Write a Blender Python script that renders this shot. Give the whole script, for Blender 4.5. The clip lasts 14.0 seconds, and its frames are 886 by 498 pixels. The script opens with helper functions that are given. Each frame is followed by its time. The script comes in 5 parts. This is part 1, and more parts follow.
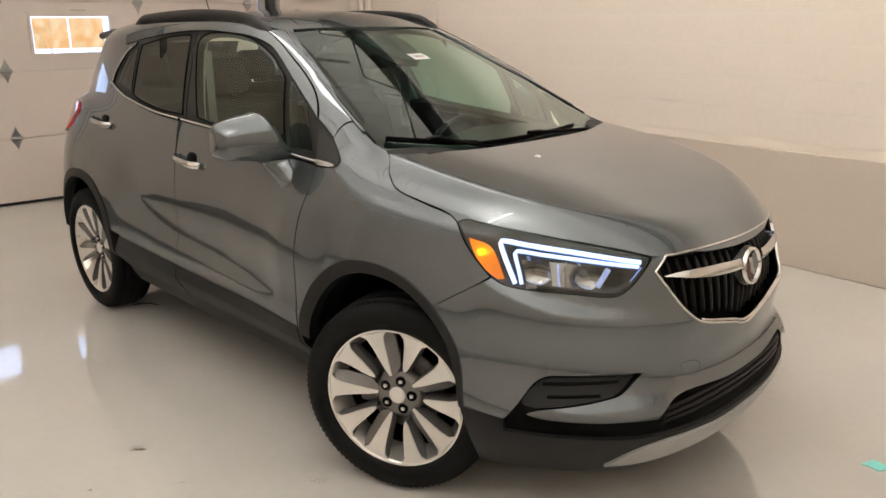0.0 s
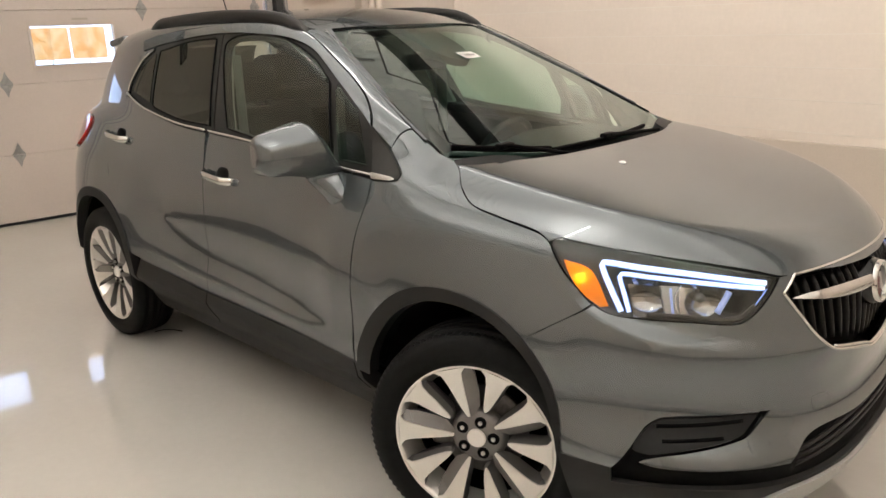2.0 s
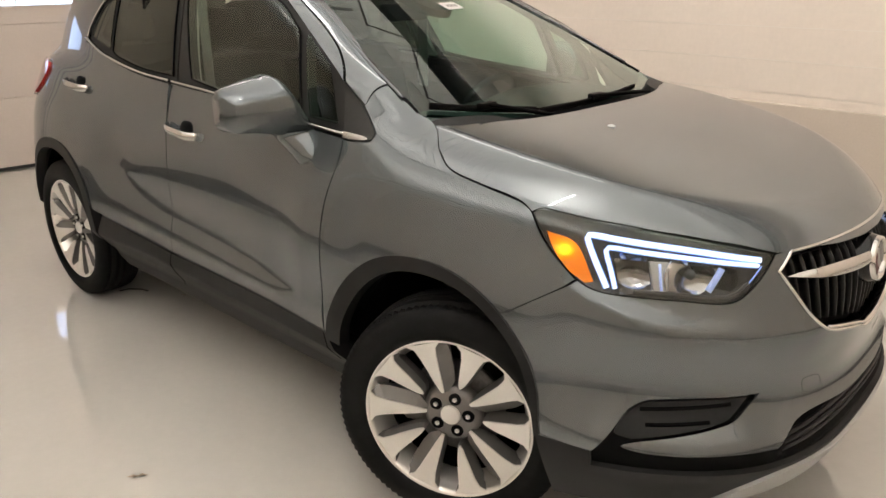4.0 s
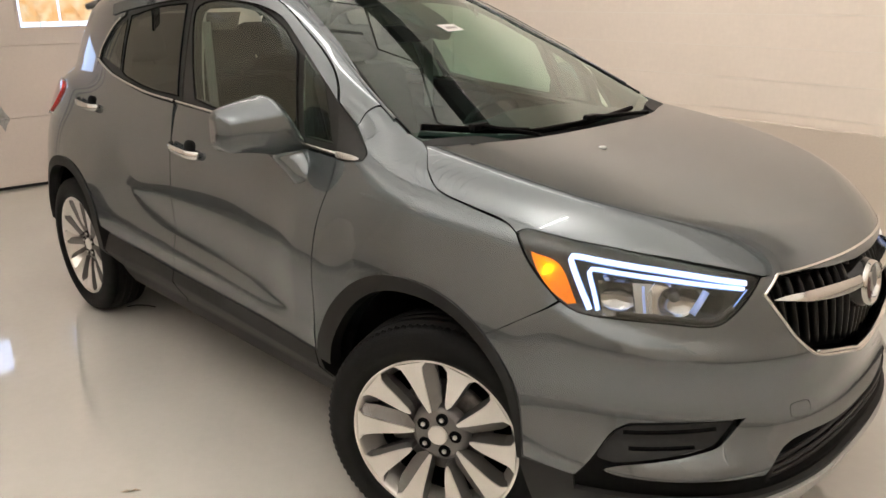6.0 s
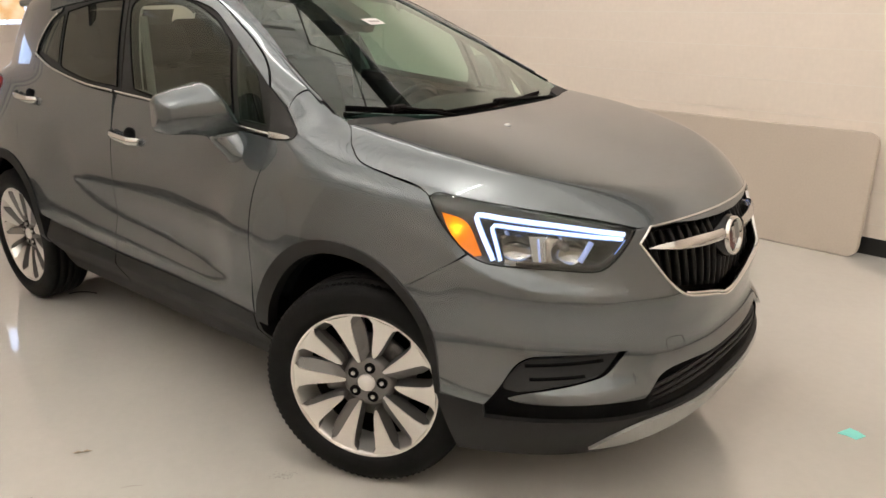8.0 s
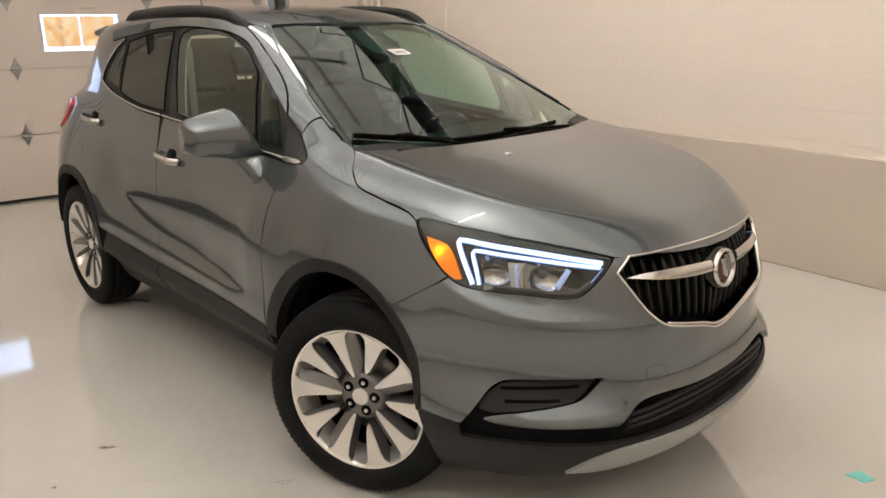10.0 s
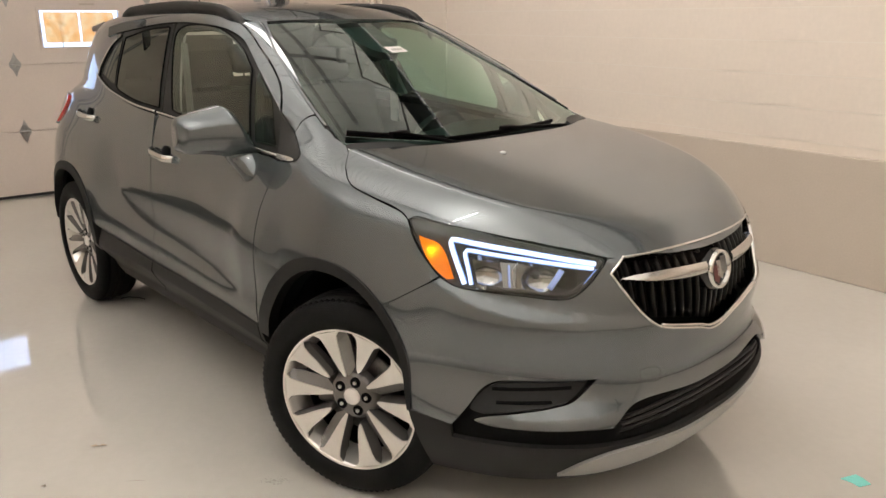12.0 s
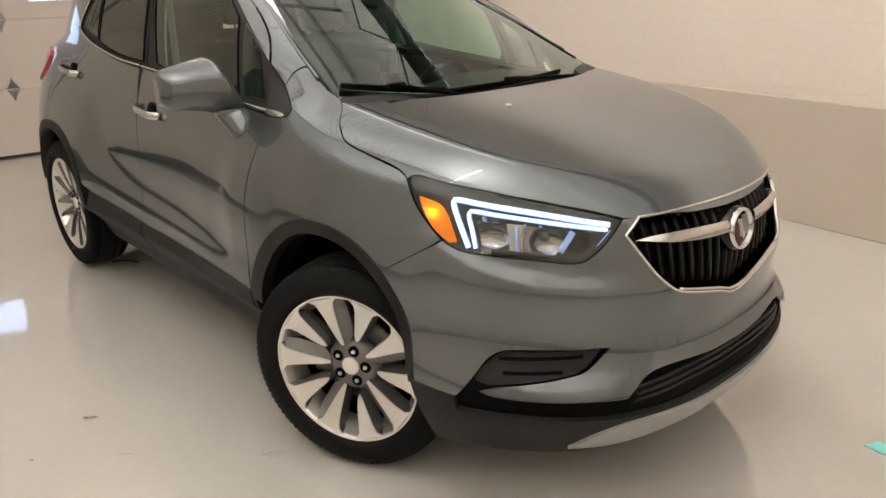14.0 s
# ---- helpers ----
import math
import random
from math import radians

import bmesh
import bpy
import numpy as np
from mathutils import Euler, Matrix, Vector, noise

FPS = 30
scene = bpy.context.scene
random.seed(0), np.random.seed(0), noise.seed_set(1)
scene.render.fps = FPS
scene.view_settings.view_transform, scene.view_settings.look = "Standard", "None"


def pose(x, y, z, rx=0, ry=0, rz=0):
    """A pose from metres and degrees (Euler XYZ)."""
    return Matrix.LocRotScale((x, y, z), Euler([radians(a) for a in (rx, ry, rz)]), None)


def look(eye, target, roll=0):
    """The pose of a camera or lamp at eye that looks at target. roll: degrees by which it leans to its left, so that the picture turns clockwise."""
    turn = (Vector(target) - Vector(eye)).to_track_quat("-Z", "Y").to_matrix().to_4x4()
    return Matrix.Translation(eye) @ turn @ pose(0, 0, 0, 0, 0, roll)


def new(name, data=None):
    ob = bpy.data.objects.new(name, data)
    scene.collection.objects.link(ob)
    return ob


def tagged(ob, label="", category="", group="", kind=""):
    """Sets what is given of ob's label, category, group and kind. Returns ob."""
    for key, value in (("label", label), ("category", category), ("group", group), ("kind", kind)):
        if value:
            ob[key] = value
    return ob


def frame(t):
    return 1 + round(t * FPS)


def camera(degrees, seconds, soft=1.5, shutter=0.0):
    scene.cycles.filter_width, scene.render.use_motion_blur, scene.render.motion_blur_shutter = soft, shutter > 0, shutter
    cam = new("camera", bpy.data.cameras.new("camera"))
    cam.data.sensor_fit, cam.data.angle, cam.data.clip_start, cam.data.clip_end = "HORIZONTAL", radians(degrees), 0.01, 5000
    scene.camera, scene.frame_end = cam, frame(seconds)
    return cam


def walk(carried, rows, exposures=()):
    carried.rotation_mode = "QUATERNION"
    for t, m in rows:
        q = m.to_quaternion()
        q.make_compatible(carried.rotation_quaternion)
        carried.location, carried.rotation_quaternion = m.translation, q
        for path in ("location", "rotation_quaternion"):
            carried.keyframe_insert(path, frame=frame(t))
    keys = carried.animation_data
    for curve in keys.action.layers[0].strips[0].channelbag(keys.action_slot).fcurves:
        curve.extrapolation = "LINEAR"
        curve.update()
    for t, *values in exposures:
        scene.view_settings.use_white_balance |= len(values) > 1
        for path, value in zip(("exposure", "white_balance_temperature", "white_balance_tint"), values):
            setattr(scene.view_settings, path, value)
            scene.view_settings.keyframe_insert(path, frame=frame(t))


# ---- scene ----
cam = camera(59.8, 14.0)
PATH = [
    (0, (3.114, -2.4, 1.569), (1.758, -1.043, 1.004), -0.3),
    (0.5, (3.106, -2.407, 1.572), (1.746, -1.042, 1.037), -0.4),
    (1, (3.041, -2.417, 1.555), (1.675, -1.062, 1.012), -0.2),
    (1.5, (2.879, -2.384, 1.532), (1.522, -1.022, 0.981), -0.7),
    (2, (2.713, -2.35, 1.547), (1.361, -0.987, 0.986), -1.9),
    (2.5, (2.582, -2.359, 1.542), (1.291, -0.969, 0.909), -1.9),
    (2.7, (2.507, -2.354, 1.539), (1.292, -0.911, 0.876), -1.2),
    (4.8, (2.688, -2.164, 1.539), (1.34, -0.846, 0.873), -0.1),
    (5, (2.692, -2.158, 1.536), (1.337, -0.842, 0.878), -0.1),
    (5.5, (2.699, -2.161, 1.541), (1.35, -0.831, 0.9), -0.5),
    (6, (2.694, -2.169, 1.542), (1.348, -0.829, 0.916), -0.5),
    (6.5, (2.693, -2.173, 1.541), (1.348, -0.829, 0.923), -0.1),
    (7, (2.71, -2.187, 1.527), (1.36, -0.849, 0.904), -0.3),
    (7.5, (2.778, -2.254, 1.523), (1.453, -0.895, 0.893), -0.9),
    (8, (2.94, -2.346, 1.52), (1.706, -0.9, 0.897), -0.4),
    (8.2, (2.986, -2.35, 1.531), (1.778, -0.881, 0.913), -0.4),
    (10.3, (3.227, -2.179, 1.553), (1.796, -0.905, 0.98), -0.7),
    (10.5, (3.226, -2.168, 1.543), (1.79, -0.909, 0.952), -1.0),
    (11, (3.225, -2.177, 1.548), (1.8, -0.917, 0.93), -1.1),
    (11.5, (3.226, -2.177, 1.548), (1.812, -0.897, 0.948), -0.7),
    (12, (3.225, -2.171, 1.549), (1.816, -0.872, 0.977), -0.2),
    (12.5, (3.221, -2.153, 1.544), (1.819, -0.845, 0.975), -0.2),
    (13, (3.212, -2.131, 1.543), (1.819, -0.821, 0.956), -0.2),
    (13.5, (3.199, -2.099, 1.533), (1.804, -0.804, 0.92), -0.5),
    (14, (3.113, -2.067, 1.516), (1.725, -0.797, 0.837), -0.8),
]
walk(cam, [(t, look(eye, target, roll)) for t, eye, target, roll in PATH],
     exposures=[(0, -.10), (1.2, -.10), (2.2, 0), (7.2, 0), (8, -.04), (10.3, -.10), (14, -.08)])


# ---- light ----
ROOM = math.radians(-5.2)  # the garage is turned a little against the car
ROOM_M = Matrix.Rotation(ROOM, 4, "Z")
CEIL = 4.0

world = bpy.data.worlds.new("world")
scene.world = world
world.use_nodes = True
wn = world.node_tree
sky = wn.nodes.new("ShaderNodeTexSky")
sky.sky_type, sky.sun_disc = "NISHITA", False
sky.sun_elevation, sky.sun_rotation = radians(40), radians(120)
wn.links.new(sky.outputs[0], wn.nodes["Background"].inputs[0])
wn.nodes["Background"].inputs[1].default_value = 0.12
scene.view_settings.exposure = 0.0
LAMP_POWER = 4.0
UP_POWER = 40.0
LAMP_COLOUR = (1.0, 0.935, 0.888)
# unseen long troughs, added to light the roof deck, as (y, power upwards, power downwards)
ADDED_TROUGHS = [(0.25, 115.0, 15.0), (-1.9, 150.0, 0.0), (-4.3, 175.0, 0.0)]
WASHER_UP = 24.0
WASHER = 88.0  # unseen tubes added behind the joist to brighten the block wall
STRIPS = [(1.75, -1.65, 0.8)]


# ---- materials ----
def material(name, colour, rough=0.5, metal=0.0, coat=0.0, spec=0.5, grain=0.0, scale=40.0, blotch=0.0, blotch_scale=2.0,
             bump=0.0, bump_scale=200.0, rough_var=0.0, per_piece=0.0):
    m = bpy.data.materials.new(name)
    m.use_nodes = True
    n, l = m.node_tree.nodes, m.node_tree.links
    p = n["Principled BSDF"]
    p.inputs["Roughness"].default_value, p.inputs["Metallic"].default_value = rough, metal
    p.inputs["Coat Weight"].default_value, p.inputs["Coat Roughness"].default_value = coat, 0.03
    p.inputs["Specular IOR Level"].default_value = spec
    co = n.new("ShaderNodeTexCoord")
    base = n.new("ShaderNodeRGB")
    base.outputs[0].default_value = (*colour, 1)
    out = base.outputs[0]

    def vary(out, amount, fac):
        ramp = n.new("ShaderNodeMapRange")
        ramp.inputs["From Min"].default_value, ramp.inputs["From Max"].default_value = 0.3, 0.7
        ramp.inputs["To Min"].default_value, ramp.inputs["To Max"].default_value = 1 - amount, 1 + amount
        l.new(fac, ramp.inputs["Value"])
        mul = n.new("ShaderNodeVectorMath")
        mul.operation = "MULTIPLY"
        l.new(out, mul.inputs[0])
        l.new(ramp.outputs[0], mul.inputs[1])
        return mul.outputs[0]

    def noise_tex(size, detail=4.0):
        t = n.new("ShaderNodeTexNoise")
        t.inputs["Scale"].default_value, t.inputs["Detail"].default_value = size, detail
        l.new(co.outputs["Object"], t.inputs["Vector"])
        return t.outputs["Fac"]

    if grain:
        out = vary(out, grain, noise_tex(scale))
    if blotch:
        out = vary(out, blotch, noise_tex(blotch_scale, 6.0))
    if per_piece:
        info = n.new("ShaderNodeObjectInfo")
        out = vary(out, per_piece, info.outputs["Random"])
    l.new(out, p.inputs["Base Color"])
    if rough_var:
        r = n.new("ShaderNodeMapRange")
        r.inputs["From Min"].default_value, r.inputs["From Max"].default_value = 0.3, 0.7
        r.inputs["To Min"].default_value, r.inputs["To Max"].default_value = max(rough - rough_var, 0.01), rough + rough_var
        l.new(noise_tex(3.0, 8.0), r.inputs["Value"])
        l.new(r.outputs[0], p.inputs["Roughness"])
    if bump:
        b = n.new("ShaderNodeBump")
        b.inputs["Strength"].default_value, b.inputs["Distance"].default_value = bump, 0.002
        l.new(noise_tex(bump_scale), b.inputs["Height"])
        l.new(b.outputs[0], p.inputs["Normal"])
    return m


def glowing(name, colour, strength):
    m = bpy.data.materials.new(name)
    m.use_nodes = True
    p = m.node_tree.nodes["Principled BSDF"]
    p.inputs["Base Color"].default_value = (*colour, 1)
    p.inputs["Emission Color"].default_value = (*colour, 1)
    p.inputs["Emission Strength"].default_value = strength
    p.inputs["Roughness"].default_value = 0.2
    return m


def pane(name, tint, ior=1.5, rise=3.8):
    """Clear sheet glass: what passes through is tinted, and Fresnel sets the mirror on top."""
    m = bpy.data.materials.new(name)
    m.use_nodes = True
    n, l = m.node_tree.nodes, m.node_tree.links
    n.remove(n["Principled BSDF"])
    mix, tr, gl, lw, pw, ad = (n.new("ShaderNode" + k) for k in ("MixShader", "BsdfTransparent", "BsdfGlossy", "LayerWeight", "Math", "Math"))
    tr.inputs[0].default_value = (*tint, 1)
    gl.inputs["Roughness"].default_value = 0.0
    gl.inputs["Color"].default_value = (0.93, 1, 0.96, 1)
    # mirror share by angle, the same from both faces: two surfaces of about four per cent each
    lw.inputs["Blend"].default_value = 0.5
    pw.operation, ad.operation = "POWER", "MULTIPLY_ADD"
    pw.inputs[1].default_value = rise
    ad.inputs[1].default_value, ad.inputs[2].default_value = 0.9, 2 * ((ior - 1) / (ior + 1)) ** 2
    l.new(lw.outputs["Facing"], pw.inputs[0])
    l.new(pw.outputs[0], ad.inputs[0])
    l.new(ad.outputs[0], mix.inputs[0])
    l.new(tr.outputs[0], mix.inputs[1])
    l.new(gl.outputs[0], mix.inputs[2])
    l.new(mix.outputs[0], n["Material Output"].inputs[0])
    return m


M_PAINT = material("grey_metallic_paint", (0.126, 0.145, 0.156), 0.24, 0.74, 1.0, spec=0.3, grain=0.10, scale=900.0, blotch=0.02, blotch_scale=3.0)
M_PAINT.node_tree.nodes["Principled BSDF"].inputs["Coat IOR"].default_value = 1.65
M_PAINT.node_tree.nodes["Principled BSDF"].inputs["Coat Roughness"].default_value = 0.008
M_PAINT.node_tree.nodes["Principled BSDF"].inputs["Specular Tint"].default_value = (0.3, 0.32, 0.34, 1)
M_CLAD = material("grained_black_plastic", (0.022, 0.0215, 0.0205), 0.5, spec=0.3, grain=0.12, scale=60.0, bump=0.08, bump_scale=500.0)
M_BLACK = material("black_plastic", (0.003, 0.003, 0.0032), 0.5, spec=0.06, grain=0.1, scale=50.0)
M_GRILLE = material("satin_black_plastic", (0.007, 0.007, 0.007), 0.32, spec=0.3)
M_GLOSS = material("gloss_black", (0.006, 0.006, 0.007), 0.12)
M_DARK = material("dark_lining", (0.003, 0.003, 0.003), 0.9, spec=0.1)
M_TRIM = material("dark_grey_trim", (0.0135, 0.0135, 0.0134), 0.5, spec=0.25, grain=0.08, scale=80.0, bump=0.1, bump_scale=500.0)
M_CHROME = material("chrome", (0.64, 0.63, 0.61), 0.07, 1.0)
M_SATIN = material("satin_chrome", (0.56, 0.55, 0.53), 0.2, 1.0)
M_ALLOY = material("machined_alloy", (0.78, 0.76, 0.73), 0.3, 0.85, coat=0.5, grain=0.03, scale=300.0)
M_POCKET = material("painted_alloy_grey", (0.19, 0.182, 0.174), 0.4, 0.5, coat=0.4)
M_TYRE = material("tyre_rubber", (0.006, 0.006, 0.006), 0.65, spec=0.15, grain=0.25, scale=30.0, bump=0.3, bump_scale=250.0)
M_SILVER = material("silver_painted_plastic", (0.42, 0.42, 0.41), 0.4, 0.4, coat=0.3)
M_DISC = material("brake_steel", (0.12, 0.115, 0.11), 0.4, 0.8, grain=0.2, scale=80.0)
M_SHIELD = pane("windshield_glass", (0.53, 0.83, 0.74))
M_SIDE_GLASS = pane("side_glass", (0.58, 0.69, 0.61), 1.45, 4.6)
M_PRIVACY = pane("privacy_glass", (0.11, 0.11, 0.10), 1.4, 4.8)
M_LENS = pane("headlamp_lens", (0.94, 0.95, 0.96), 1.45)
M_DRL = glowing("led_strip", (0.72, 0.84, 1.0), 1.5)
M_AMBER = material("amber_lens", (0.85, 0.17, 0.002), 0.15, coat=0.6, blotch=0.1, blotch_scale=40.0)
M_AMBER.node_tree.nodes["Principled BSDF"].inputs["Emission Color"].default_value = (1.0, 0.30, 0.004, 1)
M_AMBER.node_tree.nodes["Principled BSDF"].inputs["Emission Strength"].default_value = 1.2
an, al = M_AMBER.node_tree.nodes, M_AMBER.node_tree.links
amber_tr, amber_mix = an.new("ShaderNodeBsdfTranslucent"), an.new("ShaderNodeMixShader")
amber_tr.inputs[0].default_value = (1.0, 0.27, 0.004, 1)
amber_mix.inputs[0].default_value = 0.6
al.new(an["Principled BSDF"].outputs[0], amber_mix.inputs[1])
al.new(amber_tr.outputs[0], amber_mix.inputs[2])
al.new(amber_mix.outputs[0], an["Material Output"].inputs[0])
M_AMBER_LIT = glowing("amber_bulb", (1.0, 0.75, 0.38), 130.0)
M_GUIDE = glowing("blue_light_guide", (0.30, 0.45, 1.0), 0.6)
M_REFLECTION_GLOW = glowing("led_reflection_glow", (0.45, 0.58, 1.0), 0.14)
M_REFLECTOR = material("silvered_reflector", (0.40, 0.39, 0.38), 0.12, 1.0, grain=0.1, scale=120.0)
M_CAP = material("bright_silver_cap", (0.80, 0.78, 0.75), 0.35, 0.5, coat=0.4)
M_RED = material("red_lens", (0.55, 0.03, 0.02), 0.1, coat=1.0)
M_BEZEL = material("headlamp_bezel", (0.016, 0.014, 0.013), 0.28, spec=0.4)
M_WHITE = material("white_plastic", (0.75, 0.75, 0.73), 0.4)
M_RED_PLAIN = material("red_enamel", (0.16, 0.022, 0.018), 0.3, coat=0.5)
M_LEATHER = material("dark_leather", (0.014, 0.0135, 0.013), 0.7, spec=0.2, grain=0.2, scale=60.0, bump=0.2, bump_scale=300.0)
M_HEADLINER = material("grey_headliner", (0.42, 0.41, 0.38), 0.9, grain=0.05, scale=200.0)
M_BELT = material("grey_belt_webbing", (0.2, 0.2, 0.19), 0.7, bump=0.3, bump_scale=500.0)
M_MIRROR = material("mirror_glass", (0.9, 0.9, 0.9), 0.01, 1.0)
M_WALL = material("cream_block_paint", (0.84, 0.752, 0.662), 0.55, grain=0.02, scale=30.0, blotch=0.03, blotch_scale=1.5, bump=0.14, bump_scale=90.0, per_piece=0.003)
M_MORTAR = material("cream_joint_paint", (0.86, 0.79, 0.71), 0.7, bump=0.3, bump_scale=120.0)
M_FLOOR = material("grey_epoxy_floor", (0.575, 0.557, 0.513), 0.07, spec=0.6, coat=1.0, grain=0.015, scale=25.0, blotch=0.05, blotch_scale=0.9, bump=0.05, bump_scale=35.0, rough_var=0.04)
M_DOOR = material("white_door_steel", (0.68, 0.60, 0.545), 0.45, grain=0.02, scale=60.0, blotch=0.03, blotch_scale=1.2, bump=0.2, bump_scale=250.0)
M_RUBBER = material("black_rubber_seal", (0.012, 0.012, 0.012), 0.7)
M_STEEL = material("galvanised_steel", (0.42, 0.41, 0.40), 0.4, 0.9, grain=0.15, scale=40.0)
M_TABLE = material("beige_moulded_plastic", (0.56, 0.485, 0.405), 0.5, grain=0.03, scale=90.0, blotch=0.02, bump=0.3, bump_scale=400.0)
M_BASE = material("black_vinyl_base", (0.01, 0.01, 0.01), 0.4)
M_DECK = material("painted_roof_deck", (0.80, 0.79, 0.76), 0.6, blotch=0.05)
M_BEAM = material("dark_steel_beam", (0.05, 0.05, 0.05), 0.6, blotch=0.1)
M_TAPE = material("teal_tape", (0.25, 0.80, 0.74), 0.5, grain=0.05, scale=80.0)
M_DIRT = material("dark_scuff", (0.30, 0.26, 0.22), 0.6, grain=0.3, scale=60.0)
M_SMUDGE = material("grey_smudge", (0.36, 0.345, 0.31), 0.5, grain=0.25, scale=150.0)
M_PAPER = material("beige_paper_scrap", (0.5, 0.42, 0.32), 0.8, grain=0.1, scale=100.0)
M_TUBE = glowing("lamp_tube", (1.0, 0.93, 0.82), 9.0)


# ---- building helpers ----
def mesh_part(name, verts, faces, mat, parent=None, normals=None, smooth=True, label=""):
    me = bpy.data.meshes.new(name)
    me.from_pydata([tuple(map(float, v)) for v in verts], [], [tuple(map(int, q)) for q in faces])
    me.materials.append(mat)
    me.shade_smooth() if smooth else me.shade_flat()
    if normals is not None:
        me.normals_split_custom_set_from_vertices([tuple(map(float, v)) for v in normals])
    ob = new(name, me)
    ob.parent = parent
    return tagged(ob, label)


def part(name, bm, mat, parent=None, label="", smooth=False):
    me = bpy.data.meshes.new(name)
    bm.to_mesh(me)
    bm.free()
    me.materials.append(mat)
    if smooth:
        me.shade_smooth()
    ob = new(name, me)
    ob.parent = parent
    return tagged(ob, label)


def thing(name, label, category, m=Matrix(), group="", kind=""):
    ob = new(name)
    ob.matrix_world = m
    ob.empty_display_size = 0.1
    return tagged(ob, label, category, group, kind)


def box(bm, lo, hi, bevel=0.0, m=None):
    c = [(a + b) / 2 for a, b in zip(lo, hi)]
    s = [abs(b - a) for a, b in zip(lo, hi)]
    r = bmesh.ops.create_cube(bm, size=1.0, matrix=Matrix.LocRotScale(c, None, s))
    vs = r["verts"]
    if bevel:
        es = list({e for v in vs for e in v.link_edges})
        r = bmesh.ops.bevel(bm, geom=es, offset=bevel, segments=2, affect="EDGES", profile=0.5)
        vs = list({v for f in r["faces"] for v in f.verts} | {v for v in vs if v.is_valid})
    if m is not None:
        bmesh.ops.transform(bm, matrix=m, verts=vs)
    return bm


def rod(bm, a, b, r, seg=12, r2=None):
    a, b = Vector(a), Vector(b)
    m = Matrix.Translation((a + b) / 2) @ (b - a).to_track_quat("Z", "Y").to_matrix().to_4x4()
    bmesh.ops.create_cone(bm, cap_ends=True, segments=seg, radius1=r, radius2=r if r2 is None else r2, depth=(b - a).length, matrix=m)
    return bm


def sweep(points, profile, closed=False, ups=None):
    """Verts and faces of a profile (pairs: across, up) drawn along points."""
    pts = [Vector(p) for p in points]
    n, k = len(pts), len(profile)
    verts, faces = [], []
    for i, p in enumerate(pts):
        a = pts[i - 1] if i or closed else p
        b = pts[(i + 1) % n] if i < n - 1 or closed else p
        t = (b - a).normalized()
        up = Vector(ups[i]) if ups is not None else Vector((0, 0, 1))
        right = t.cross(up).normalized()
        up = right.cross(t)
        verts += [p + right * u + up * v for u, v in profile]
    for i in range(n if closed else n - 1):
        for j in range(k):
            a, b = i * k + j, i * k + (j + 1) % k
            c, d = ((i + 1) % n) * k + (j + 1) % k, ((i + 1) % n) * k + j
            faces.append((a, b, c, d))
    if not closed:
        faces += [tuple(reversed(range(k))), tuple(range((n - 1) * k, n * k))]
    return verts, faces


def oval(w, h, k=8):
    return [(w * math.cos(2 * math.pi * i / k), h * math.sin(2 * math.pi * i / k)) for i in range(k)]


def lathe(profile, seg=64, close=False):
    """Verts and faces of a profile (axial, radius) turned round the local y axis."""
    verts, faces, k = [], [], len(profile)
    for i in range(seg):
        a = 2 * math.pi * i / seg
        verts += [(r * math.cos(a), y, r * math.sin(a)) for y, r in profile]
    for i in range(seg):
        for j in range(k if close else k - 1):
            j2, i2 = (j + 1) % k, (i + 1) % seg
            faces.append((i * k + j, i * k + j2, i2 * k + j2, i2 * k + j))
    return verts, faces


# ---- the car's surface ----
# The car stands with its nose along +x; its shape is the zero of two functions, the lower body and the cabin.
def lin(pts):
    """A smooth curve through (position, value) pairs."""
    a = np.array(pts, float); xs, ys = a[:, 0], a[:, 1]
    m = np.gradient(ys, xs)
    def f(x):
        x = np.clip(np.asarray(x, float), xs[0], xs[-1])
        i = np.clip(np.searchsorted(xs, x) - 1, 0, len(xs) - 2)
        h = xs[i + 1] - xs[i]; t = (x - xs[i]) / h
        return ((2*t**3 - 3*t**2 + 1) * ys[i] + (t**3 - 2*t**2 + t) * h * m[i] + (3*t**2 - 2*t**3) * ys[i + 1] + (t**3 - t**2) * h * m[i + 1])
    return f
def soft(pts, sigma):
    """The same curve, evened out over about sigma, so that reflections run smoothly."""
    f, lo, hi = lin(pts), pts[0][0], pts[-1][0]
    g = np.arange(lo - 4 * sigma, hi + 4 * sigma, .001)
    e = .01
    v = np.where(g < lo, f(lo) + (g - lo) * (f(lo + e) - f(lo)) / e, np.where(g > hi, f(hi) + (g - hi) * (f(hi) - f(hi - e)) / e, f(g)))
    k = np.exp(-.5 * (np.arange(-int(3 * sigma / .001), int(3 * sigma / .001) + 1) * .001 / sigma) ** 2)
    w, m = np.convolve(v, k / k.sum(), "same"), len(k) // 2
    return lambda x: np.interp(x, g[m:-m], w[m:-m])
def ease(t):
    t = np.clip(t, 0, 1)
    return t * t * (3 - 2 * t)
def smax(a, b, k):
    h = np.clip(0.5 + 0.5 * (a - b) / k, 0, 1)
    return b * (1 - h) + a * h + k * h * (1 - h)
half = soft([(.14,.76),(.2,.80),(.3,.848),(.42,.878),(.5,.887),(.62,.878),(.75,.866),(.85,.848),(.95,.815),(1.05,.765),(1.15,.718),(1.3,.66)], .025)
nose = soft([(.14,2.02),(.2,2.09),(.27,2.135),(.36,2.165),(.43,2.165),(.5,2.13),(.58,2.135),(.66,2.145),(.75,2.145),(.85,2.13),(.95,2.10),(1.1,2.03)], .014)
